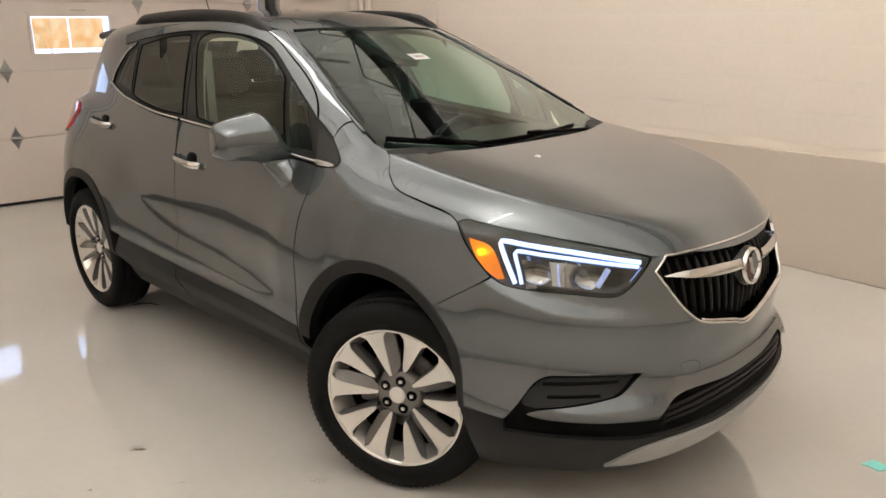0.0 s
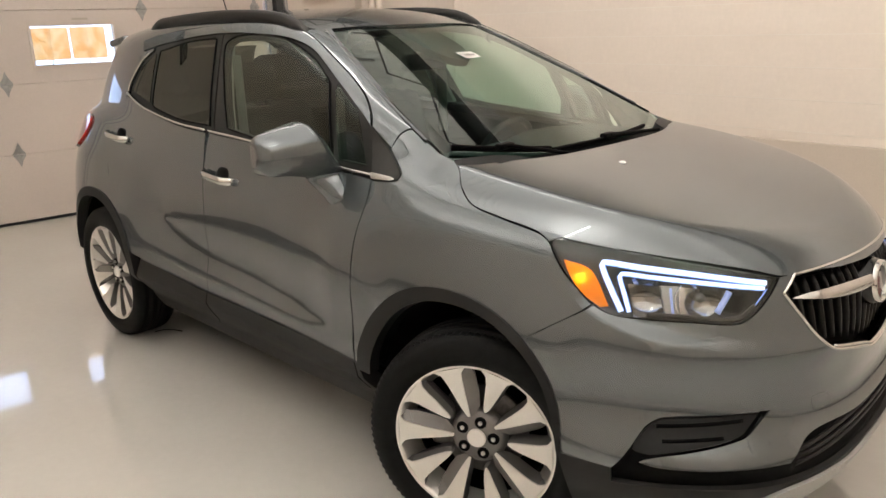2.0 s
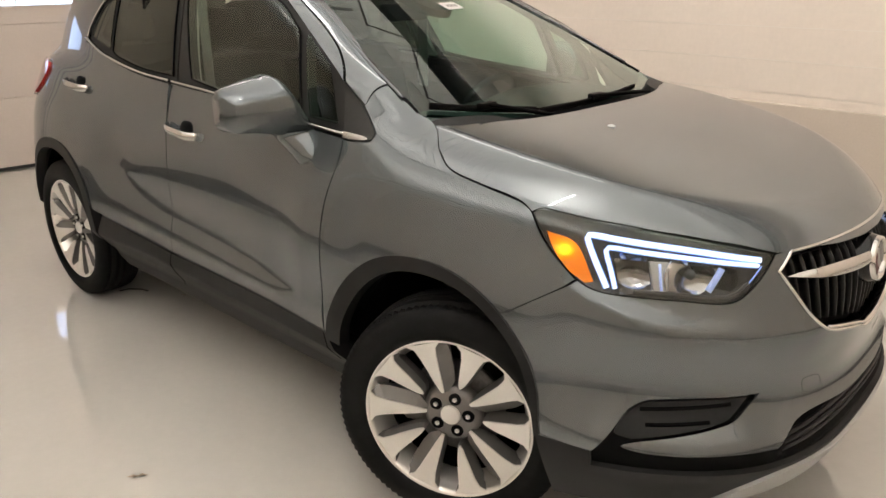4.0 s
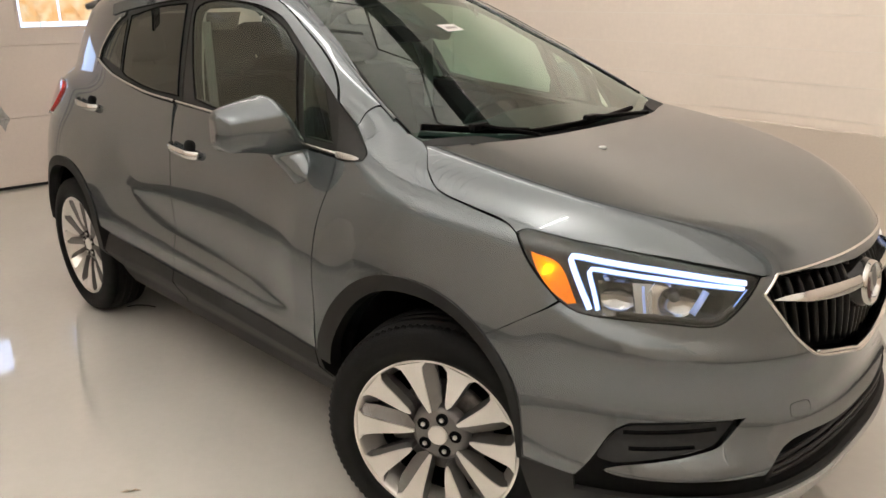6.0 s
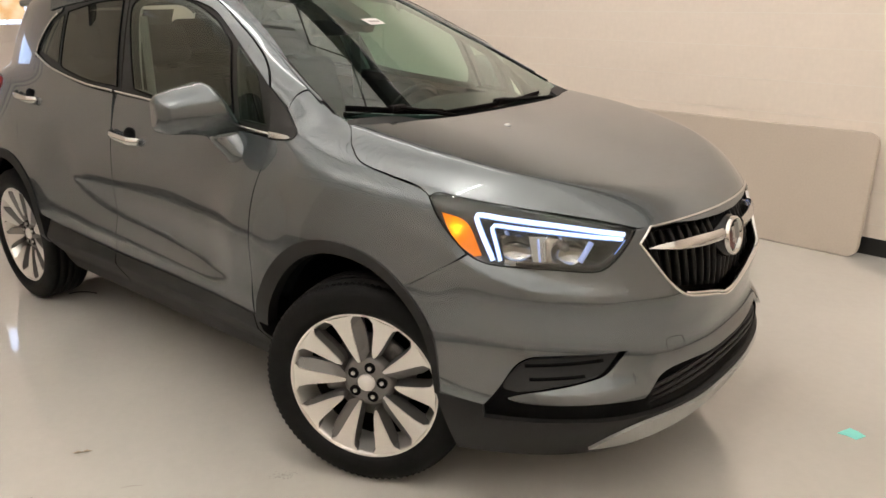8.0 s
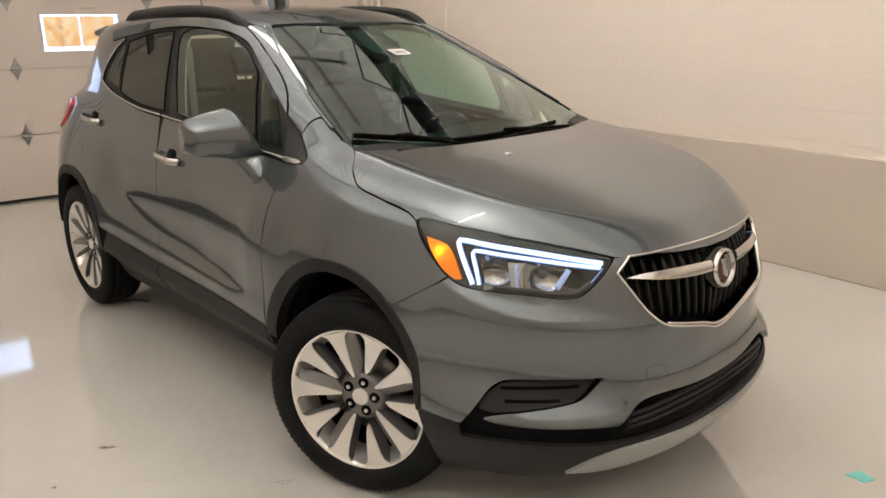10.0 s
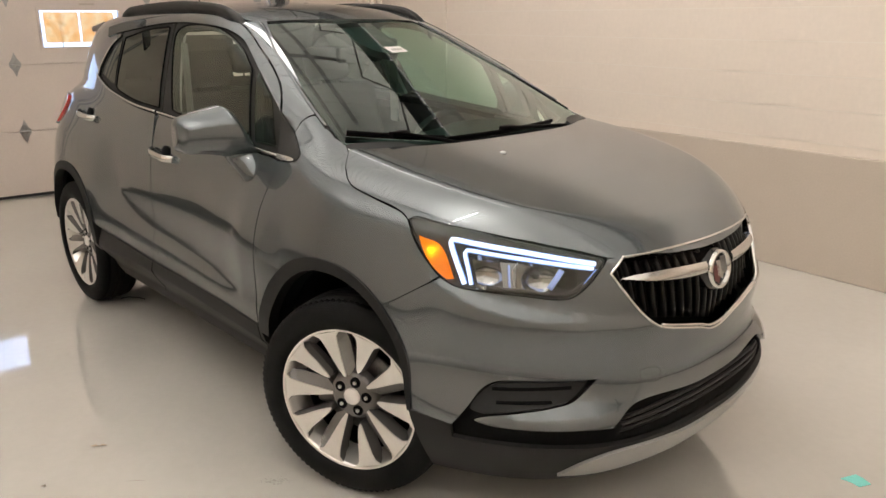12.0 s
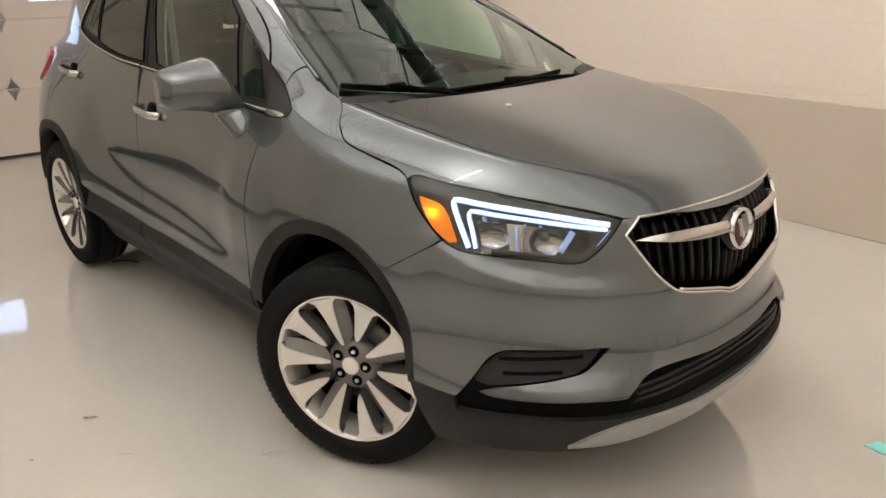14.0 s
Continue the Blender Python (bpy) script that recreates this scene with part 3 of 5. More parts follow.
# Front bumper
lamp_low = [(-52.9, .833), (-49.8, .811), (-44.8, .803), (-38.4, .797), (-32.7, .788), (-30.7, .793), (-28.5, .818), (-26.3, .854), (-24.3, .893)]
grille_low = [(-21.6, .898), (-24.3, .852), (-21.9, .796), (-19.4, .738), (-16.6, .692), (-13.4, .670), (-5.4, .635), (-1.5, .612)]
fog_top = [(-50, .417), (-47.4, .476), (-44.9, .529), (-42, .55), (-26.6, .548), (-30.7, .497), (-34.1, .484), (-40.1, .469), (-44.4, .457), (-46.5, .443), (-44.8, .433), (-40.2, .428), (-32.6, .424),
           (-25.2, .417), (-21.4, .461), (-16.9, .47), (-5.8, .457)]
fa = on_side(f_low, np.array([(1.58, .775), *arch(*FRC, 54, 9, 13)]))
arch_nose = [(math.degrees(math.atan2(y, x - XC)), z) for x, y, z in fa]
half_bumper = lamp_low + grille_low
low_bumper = list(reversed(fog_top)) + list(reversed(arch_nose))
bumper = path(deg(half_bumper) + swap(deg(half_bumper)) + swap(deg(low_bumper)) + deg(low_bumper), step=.011,
              sharp=(0, 4, 8, 9, 10, 23, 24, 25, 29, 33, 34, 35, 47, 48, 52, 61, 68, 77, 81, 82, 94, 95))
drape("front_bumper", f_low, on_nose, bumper, M_PAINT, car, h=.016, both=False, label="grey front bumper skin")
# Black lower opening with the two side pockets
black = [(-50.0, .372), (-50.3, .415), *fog_top[1:], (0, .453)]
black_low = [(0, .344), (-10, .347), (-19.1, .354), (-26.3, .360), (-36.4, .372), (-44, .374)]
drape("lower_opening", f_low, on_nose, path(deg(black) + swap(deg(black[:-1])) + swap(deg(black_low[1:])) + deg(black_low), step=.012, sharp=(0, 1, 5, 10, 14, 22, 26, 31, 35, 36)), M_BLACK, car, off=-.016, gap=-.004,
      h=.02, both=False, depth=.03, label="black lower grille opening", relief=lambda uv, p: -.035 * ((np.abs(uv[:, 0]) < .38) & (uv[:, 1] > .385)) - .022 * ((np.abs(uv[:, 0]) > .45) & (np.abs(uv[:, 0]) < .76) & (uv[:, 1] > .47)))
# Dark cladding under it
clad_up = [(-58.3, .435), (-50.3, .417), (-50.0, .371), (-44, .373), (-36.4, .371), (-26.3, .359), (-19.1, .353), (-10, .346), (0, .343)]
clad_dn = [(0, .225), (-10, .222), (-20, .215), (-35, .205), (-48, .20), (-54.8, .19)]
drape("lower_bumper", f_low, on_nose, path(deg(clad_up) + swap(deg(clad_up[:-1])) + swap(deg(clad_dn[1:])) + deg(clad_dn), step=.012, sharp=(0, 1, 2, 14, 15, 16, 17, -1)), M_TRIM, car,
      h=.018, both=False, label="dark grey lower bumper cladding")
skid_up = [(-32.6, .247), (-29.3, .305), (-24.7, .336), (-16, .335), (-8, .322), (0, .318)]
skid_dn = [(0, .245), (-9, .25), (-16.2, .255), (-26.3, .244)]
drape("skid_plate", f_low, on_nose, path(deg(skid_up) + swap(deg(skid_up[:-1])) + swap(deg(skid_dn[1:])) + deg(skid_dn), step=.012, sharp=(0, 10)), M_SILVER, car, off=.010, h=.018, both=False, depth=.03,
      label="silver skid plate")
for k, (z0, z1) in enumerate([(.436, .445), (.411, .419), (.386, .393)]):
    strip_on("grille_slat", f_low, on_nose, deg([(-22.5 - 1.0 * k, z0), (-12, z1), (0, z1 - .004), (12, z1), (22.5 + 1.0 * k, z0)]), [(-.006, -.003), (.005, -.004), (.006, .003), (-.006, .003)], M_TRIM, car, off=-.026, both=False)
drape("pocket_panel", f_low, on_nose, path(deg([(-47.2, .472), (-44.9, .523), (-42, .544), (-28, .543), (-31, .501), (-34.1, .489), (-40.1, .474), (-45.0, .461)]), step=.01, sharp=(3, 7)), M_TRIM, car, off=-.010, gap=0, h=.012, depth=.02, label="dark grey fog lamp blank",
      relief=lambda uv, p: -.006 * np.clip((.55 - np.abs(uv[:, 1] - .505) / .03), 0, 1) * np.clip((.75 - np.abs(uv[:, 0])) / .05, 0, 1))
for z0, a0, a1 in ((.529, -43.6, -30.8), (.496, -43.0, -34.2)):
    strip_on("pocket_slit", f_low, on_nose, deg([(a0, z0 - .002), (-38, z0), (a1, z0 + .001)]), [(-.0052, -.003), (.0052, -.003), (.0048, .002), (-.0048, .002)], M_DARK, car, off=-.0105)
strip_on("tow_cover", f_low, on_nose, deg([(-18.3, .519), (-17.4, .511), (-15.0, .506), (-14.0, .513), (-14.2, .535), (-15.2, .549), (-17.8, .556), (-18.7, .553)]), [(-.0006, -.004), (.0006, -.004), (.0006, .0004), (-.0006, .0004)], M_DARK, car, closed=True, both=False)
strip_on("bumper_crease", f_low, on_nose, deg([(-52.7, .832), (-58, .782), (-63.6, .725)]), [(-.0007, -.012), (.0007, -.012), (.0007, .0003), (-.0007, .0003)], M_DARK, car)

# Upper grille
outline = deg([(-24.2, .853), (-21.6, .895), (-12, .899), (0, .899)]) + swap(deg([(-24.2, .853), (-21.6, .895), (-12, .899)])) + swap(deg([(-1.5, .614), (-5.4, .637), (-13.4, .672), (-16.6, .694), (-19.4, .738), (-21.9, .796)])) + deg(
    [(-1.5, .614), (-5.4, .637), (-13.4, .672), (-16.6, .694), (-19.4, .738), (-21.9, .796)])
gl = path(outline, step=.012, sharp=(0, 1, 5, 6))
drape("grille_panel", f_low, on_nose, gl, M_BLACK, car, off=-.05, gap=-.002, h=.03, both=False, depth=0, label="black upper grille")
strip_on("grille_surround", f_low, on_nose, outline, [(-.003, -.02), (.005, -.02), (.005, .002), (.002, .005), (-.002, .005), (-.004, .0)], M_CHROME, car, off=.0, closed=True, sharp=(0, 1, 5, 6), both=False, label="chrome grille surround")
lowline = deg([(-15.4, .691), (-13.2, .680), (-5.4, .647), (-1.5, .626), (1.5, .626), (5.4, .647), (13.2, .680), (15.4, .691)])
strip_on("grille_lower_bar", f_low, on_nose, lowline, [(-.005, -.012), (.005, -.012), (.005, -.002), (.0, .002), (-.004, .001)], M_CHROME, car, off=.002, both=False, label="chrome lower grille bar")


def bottom_at(a):
    return float(np.interp(abs(a), [0, 1.5, 5.4, 13.4, 16.6, 19.4, 21.9, 24.2], [.630, .634, .655, .69, .71, .75, .80, .85]))


for i in range(21):
    a = -22.5 + 45 * i / 20
    lo, hi = bottom_at(a) + .004, .888
    lean = .9 * np.sign(a)
    bend = [(a - lean * .8, lo), (a - lean * .2, (lo + hi) / 2), (a + lean * .3, hi)]
    if hi - lo > .03:
        strip_on("grille_rib", f_low, on_nose, deg(bend), [(-.008, -.02), (.008, -.02), (.006, .0), (.0025, .006), (-.0025, .006), (-.006, .0)], M_GRILLE, car, off=-.034, both=False, step=.03)
wing = path(deg([(-22.2, .836), (-19, .845), (-12, .847), (-4.2, .842), (-4.2, .810), (-10, .813), (-16, .821)]), step=.01, sharp=(0, 3, 4))
drape("grille_wing", f_low, on_nose, wing, M_SATIN, car, off=.001, gap=0, h=.01, depth=.03, label="satin chrome wing bar",
      relief=lambda uv, p: .006 * np.sin(np.clip((uv[:, 1] - .810) / .036, 0, 1) * math.pi) - .02 * np.clip((np.abs(uv[:, 0]) - .30) / .06, 0, 1))
em = Vector((2.128, 0, .802))
tilt = Matrix.Rotation(radians(-8), 4, "Y")
v, f = lathe([(-.075, .0), (-.075, .080), (-.045, .077), (-.012, .068), (.004, .062), (.006, .0)], 40)
housing = mesh_part("emblem_housing", [em + tilt @ (Matrix.Rotation(radians(90), 4, "Z") @ Vector((q[0], -q[1], q[2]))) for q in v], f, M_GLOSS, car)
v, f = lathe([(.004, .048), (.014, .0515), (.017, .056), (.014, .0605), (.004, .062)], 48)
mesh_part("emblem_ring", [em + tilt @ (Matrix.Rotation(radians(90), 4, "Z") @ Vector((q[0], -q[1], q[2]))) for q in v], f, M_CHROME, car, label="chrome emblem ring")
for k, (dy, dz, mt) in enumerate([(-.021, -.010, M_RED_PLAIN), (.0, .002, M_CAP), (.021, .012, M_SILVER)]):
    bm = bmesh.new()
    vs = [bm.verts.new(q) for q in ((.0, -.015, .034), (.0, .017, .024), (.0, .018, -.022), (.0, .004, -.036), (.0, -.016, -.018))]
    bm.faces.new(vs)
    bmesh.ops.solidify(bm, geom=bm.faces[:], thickness=.004)
    bmesh.ops.transform(bm, matrix=Matrix.Translation(em + tilt @ Vector((.010, dy, dz))) @ tilt @ Matrix.Rotation(radians(14), 4, "X"), verts=bm.verts)
    part("emblem_plate", bm, mt, car)

# Headlamps
lamp = path(deg([(-60.6, .976), (-58.9, .988), (-51.8, .973), (-43.9, .958), (-34.5, .933), (-27.8, .909), (-24.3, .894)] + lamp_low[::-1][1:] + [(-56, .879), (-58.5, .924)]), step=.01, sharp=(0, 1, 6))
drape("headlamp_housing", f_low, on_nose, lamp, M_BEZEL, car, off=-.03, gap=-.002, h=.012, depth=.028, label="dark headlamp housing",
      relief=lambda uv, p: -.065 * np.clip(1.5 - np.abs(uv[:, 0] + .65) / .12, 0, 1) * np.clip(1.5 - np.abs(uv[:, 1] - .855) / .04, 0, 1))
for pts in ([(-47.5, .889), (-42.5, .885), (-42.0, .811), (-46.7, .807)], [(-39.6, .884), (-31.9, .869), (-32.7, .849), (-34.0, .816), (-35.0, .808), (-39.8, .805)]):
    mid = np.mean(np.array(deg(pts)), 0)
    drape("reflector", f_low, on_nose, path(deg(pts), step=.006, sharp="all"), M_REFLECTOR, car, off=-.026, gap=0, h=.006, depth=.02, label="chrome reflector bowl",
          relief=lambda uv, p, mid=mid: -.034 * np.clip(1 - ((uv[:, 0] - mid[0]) / .055) ** 2 - ((uv[:, 1] - mid[1]) / .042) ** 2, 0, 1) ** .6)
drape("lamp_divider", f_low, on_nose, path(deg([(-42.4, .886), (-39.7, .885), (-39.9, .805), (-41.9, .811)]), step=.01, sharp="all"), M_SILVER, car, off=-.022, gap=0, h=.01, depth=.02, label="silver lamp divider")
# Faintly glowing strips that stand for the LED light mirrored in the reflectors
for line, w in (([(-31.9, .868), (-32.9, .845), (-34.2, .816)], .009), ([(-40.9, .880), (-40.9, .845), (-40.8, .812)], .0045)):
    strip_on("light_guide", f_low, on_nose, deg(line), [(-w, -.004), (w, -.004), (w * .6, .001), (-w * .6, .001)], M_REFLECTION_GLOW, car, off=-.021, label="pale blue glowing strip standing for the LEDs' reflection")
for a, z, r in ((-36.4, .856, .013),):
    q = on_nose(f_low, np.array(deg([(a, z)])))[0]
    n = normals_of(f_low, q[None])[0]
    for s in (-1, 1):
        c, d = Vector((q[0], -s * q[1], q[2])), Vector((n[0], -s * n[1], n[2]))
        bm = bmesh.new()
        rod(bm, c - d * .060, c - d * .034, r * .7, 20, r)
        part("bulb_shield", bm, M_DISC, car, "small dark bulb shield", smooth=True)
strip_on("reflector_ring", f_low, on_nose, deg([(-39.3, .887), (-40.2, .865), (-40.4, .839), (-39.9, .809)]), oval(.0025, .003, 8), M_CHROME, car, off=-.018, label="chrome reflector edge")
strip_on("light_blade", f_low, on_nose, deg([(-26.2, .868), (-28.6, .828)]), [(-.0012, -.002), (.0012, -.002), (.001, .001), (-.001, .001)], M_GUIDE, car, off=-.014, label="blue lit light guide")
strip_on("lower_bezel", f_low, on_nose, deg([(a, z + .010) for a, z in lamp_low if -49 < a < -27]), [(-.008, -.01), (.006, -.012), (.006, -.003), (-.008, .0)], M_BEZEL, car, off=-.006, label="dark lower edge of the headlamp")
drape("headlamp_lens", f_low, on_nose, lamp, M_LENS, car, off=-.001, gap=.001, h=.02, depth=.004, label="clear headlamp lens")
strip_on("headlamp_seal", f_low, on_nose, [tuple(q) for q in lamp[::2]], [(-.0017, -.02), (.0017, -.02), (.0017, .0002), (-.0017, .0002)], M_BLACK, car, closed=True, step=.03)
amber = path(deg([(-57.9, .938), (-53.3, .916), (-50.5, .832), (-51.8, .829), (-54.9, .861), (-56.9, .904)]), step=.01, sharp=(0, 2, 3))
drape("turn_signal", f_low, on_nose, amber, M_AMBER, car, off=-.007, gap=0, h=.01, depth=.006, label="lit amber turn signal")
for s in (-1, 1):
    bm = bmesh.new()
    q = on_nose(f_low, np.array(deg([(-55.0, .901)])))[0]
    n = normals_of(f_low, q[None])[0]
    q = q - n * .019
    bmesh.ops.create_uvsphere(bm, u_segments=12, v_segments=8, radius=.005, matrix=Matrix.Translation((q[0], -s * q[1], q[2])))
    part("bulb", bm, M_AMBER_LIT, car, smooth=True)
drl_o = deg([(-48.6, .820), (-50.3, .88), (-51.5, .93), (-51.2, .939), (-47.1, .933), (-37.3, .914), (-26.2, .883)])
drl_i = deg([(-47.4, .819), (-48.1, .866), (-48.7, .904), (-48.3, .912), (-44.6, .907), (-36.6, .893), (-26.7, .870)])
for line, w in ((drl_o, .0056), (drl_i, .0042)):
    strip_on("led_strip", f_low, on_nose, line, [(-w, -.008), (w, -.008), (w, .002), (-w, .002)], M_DRL, car, off=-.012, sharp=(0, 6), label="white LED strip")
    strip_on("light_guide", f_low, on_nose, line, [(-w - .0025, -.008), (w + .0025, -.008), (w + .0025, -.003), (-w - .0025, -.003)], M_GUIDE, car, off=-.012, sharp=(0, 6), label="blue edge of the light guide")

# Flares, sills, quarter panels
for cx, rx, rz, a0, a1 in ((*FR, 9, 168), (*RR, 4, 172)):
    ring = arch(cx, rx + .003, rz + .003, a0, a1, 40)
    shift = .022 if cx > 0 else 0
    inner = [(x + (.010 * min(max((.56 - z) / .12, 0), 1) if x > 1.3 else 0), z) for x, z in arch(cx + shift, rx - OPEN, rz - OPEN + shift / 3, a1 - 1, a0, 40)]
    drape("wheel_arch_flare", f_low, on_side, path(ring + inner, sharp=(0, 39, 40, 79)), M_TRIM, car, off=.006, gap=0, h=.014, depth=.04, label="dark grey plastic wheel arch flare")
sill = path([(.842, .4765), (.54, .4815), (.12, .4735), (-.293, .4715), (-.80, .516), (-.875, .40), (-.885, .30), (-.83, .245), (0, .235), (.80, .24), (.882, .30), (.876, .40)], sharp=(0, 4, 7, 9))
drape("sill", f_low, on_side, sill, M_TRIM, car, off=.004, h=.025, depth=.05, label="dark grey plastic sill cladding")
strip_on("sill_seam", f_low, on_side, [(-.225, .468), (-.245, .36), (-.27, .30)], [(-.002, -.01), (.002, -.01), (.002, .0055), (-.002, .0055)], M_DARK, car)
strip_on("sill_seam", f_low, on_side, [(.828, .474), (.835, .42), (.83, .36)], [(-.002, -.01), (.002, -.01), (.002, .0055), (-.002, .0055)], M_DARK, car)
quarter = path([(-1.158, 1.12), (-1.15, 1.0), (-1.095, .862), *arch(*RRC, 64, 150, 14), (-1.72, .56), (-1.78, .66), (-1.80, .85), (-1.76, 1.0), (-1.74, 1.14), (-1.66, 1.27), (-1.50, 1.475), (-1.3, 1.53), (-1.0, 1.552), (-.915, 1.556), (-.905, 1.468), (-1.0, 1.424), (-1.088, 1.30), (-1.10, 1.26)],
               sharp=(0, 2, 3, 16, 17, 26, 27, 28, 30))
drape("quarter_panel", f_all, on_side, quarter, M_PAINT, car, h=.02, label="grey rear quarter panel")
roof_e = [(.245, 0), (.238, 20), (.21, 40), (.195, 46.0), (.09, 47.2), (-.11, 48.2), (-.385, 48.8), (-.8, 51.5), (-1.0, 55.5), (-1.3, 57.5), (-1.56, 57)]
roof_m = [(x, a / 60) for x, a in roof_e]
drape("roof", f_gh, on_arch, path(roof_m + [(-1.60, .6), (-1.62, 0), (-1.60, -.6)] + [(x, -a) for x, a in reversed(roof_m[1:])], sharp=(3, 10, 14, 21)), M_PAINT, car, h=.03, both=False, label="grey roof")
# Rear end
drape("rear_bumper", f_low, on_rear, path(deg([(-64, .30), (-62, .66), (-30, .66), (30, .66), (62, .66), (64, .30), (30, .28), (-30, .28)]), sharp="all"), M_TRIM, car, h=.04, both=False, label="dark grey rear bumper")
drape("tailgate", f_low, on_rear, path(deg([(-44, .67), (-44, 1.08), (0, 1.10), (44, 1.08), (44, .67)]), sharp="all"), M_PAINT, car, h=.04, both=False, label="grey tailgate")
drape("tail_lamp", f_low, on_rear, path(deg([(-45, .96), (-45, 1.11), (-58, 1.15), (-69, 1.115), (-66, 1.03), (-56, .96)]), sharp=(0, 1)), M_RED, car, h=.02, off=.012, label="red tail lamp")
drape("rear_glass", f_gh, lambda F, uv: bisect(F, np.stack([0 * uv[:, 0] - 2.6, uv[:, 0], uv[:, 1]], 1), np.stack([0 * uv[:, 0] - .9, uv[:, 0], uv[:, 1]], 1)),
      path([(-.50, 1.12), (.50, 1.12), (.42, 1.46), (-.42, 1.46)], sharp="all"), M_PRIVACY, car, h=.06, both=False, depth=.004, off=-.004)
bm = bmesh.new()
box(bm, (-1.74, -.46, 1.485), (-1.54, .46, 1.52), .012, Matrix.Translation((-1.7, 0, 1.5)) @ Matrix.Rotation(radians(-8), 4, "Y") @ Matrix.Translation((1.7, 0, -1.5)))
part("spoiler", bm, M_PAINT, car, "grey roof spoiler")
# Windshield


def f_wind(x, y, z):
    return x - (shield(z) - .036 - .22 * y * y)


def on_front(F, uv):
    y, z = uv[:, 0], uv[:, 1]
    return bisect(F, np.stack([0 * y + 1.9, y, z], 1), np.stack([0 * y - .6, y, z], 1))


ws = [(0, 1.542), (-.25, 1.540), (-.43, 1.53), (-.475, 1.47), (-.515, 1.419), (-.592, 1.266), (-.635, 1.159), (-.62, 1.12), (-.3, 1.098), (0, 1.092)]
shield_loop = path(ws + [(-y, z) for y, z in ws[-2:0:-1]], sharp=(2, 6, 12, 16))
drape("windshield", f_wind, on_front, shield_loop, M_SHIELD, car, off=-.002, gap=0, h=.05, both=False, depth=.005, label="green-tinted windshield")
frit = path([(-.43, 1.53), (-.475, 1.47), (-.515, 1.419), (-.592, 1.266), (-.635, 1.159), (-.622, 1.159), (-.580, 1.266), (-.504, 1.419), (-.466, 1.47), (-.425, 1.52)], sharp=(0, 4, 5, 9))
drape("windshield_border", f_wind, on_front, frit, M_BLACK, car, off=-.008, gap=0, h=.03, depth=0)
drape("windshield_border", f_wind, on_front, path([(-.62, 1.155), (-.3, 1.12), (0, 1.114), (.3, 1.12), (.62, 1.155), (.62, 1.10), (.3, 1.08), (0, 1.07), (-.3, 1.08), (-.62, 1.10)], sharp=(0, 4, 5, 9)), M_BLACK, car, off=-.008, gap=0, h=.04, both=False, depth=0)
strip_on("pillar_edge", f_wind, on_front, [(-.440, 1.535), (-.485, 1.47), (-.525, 1.419), (-.602, 1.266), (-.632, 1.19)], oval(.006, .005, 10), M_PAINT, car, off=.001, label="grey rounded edge of the windshield pillar")
strip_on("windshield_moulding", f_wind, on_front, [(-.435, 1.532), (-.478, 1.47), (-.518, 1.419), (-.595, 1.266), (-.638, 1.159)], oval(.003, .003, 8), M_BLACK, car, off=.0, label="black windshield edge moulding")
drape("sensor_cover", f_wind, on_front, path([(-.10, 1.528), (.13, 1.528), (.125, 1.47), (.08, 1.43), (.01, 1.42), (-.06, 1.44), (-.09, 1.48)], sharp=(0, 1)), M_CLAD, car, off=-.016, gap=0, h=.03, both=False, depth=.03, label="dark grey camera cover")
sticker = drape("sticker", f_wind, on_front, path([(-.012, 1.433), (.083, 1.433), (.093, 1.411), (-.002, 1.409)], sharp="all"), M_WHITE, car, off=.0012, gap=0, h=.02, both=False, depth=0, label="small white paper sticker")[0]
for y in (.019, .031, .043, .055, .067):
    drape("bar", f_wind, on_front, path([(y - .0035, 1.417), (y + .0035, 1.4173), (y + .0035, 1.425), (y - .0035, 1.4247)], sharp="all"), M_BELT, sticker, off=.002, gap=0, h=.02, both=False, depth=0)
rv = bmesh.new()
box(rv, (.28, -.11, 1.36), (.32, .13, 1.43), .012)
part("interior_mirror", rv, M_BLACK, car)
# Cowl and wipers
cv, cf = [], []
ys = np.linspace(-.63, .63, 25)
for y in ys:
    a = on_front(f_wind, np.array([(y, 1.112)]))[0]
    xr = np.interp(abs(y), [0, .25, .40, .54, .64], [1.268, 1.255, 1.222, 1.16, 1.09])
    cv += [(a[0] - .012, y, 1.122), (a[0] + .03, y, 1.112), (max(xr, a[0] + .03) + .03, y, 1.098)]
for i in range(24):
    for j in range(2):
        cf.append((3 * i + j, 3 * i + j + 1, 3 * i + j + 4, 3 * i + j + 3))
drape("cowl_corner", f_all, on_top, path([(1.235, -.40), (1.20, -.50), (1.175, -.60), (1.155, -.668), (1.10, -.662), (1.07, -.645), (1.10, -.56), (1.15, -.46)], sharp=(0, 3, 5)), M_TRIM, car, off=-.002, gap=.001, h=.02, depth=.03, label="black cowl corner")
mesh_part("cowl", cv, cf, M_BLACK, car, label="black plastic cowl")
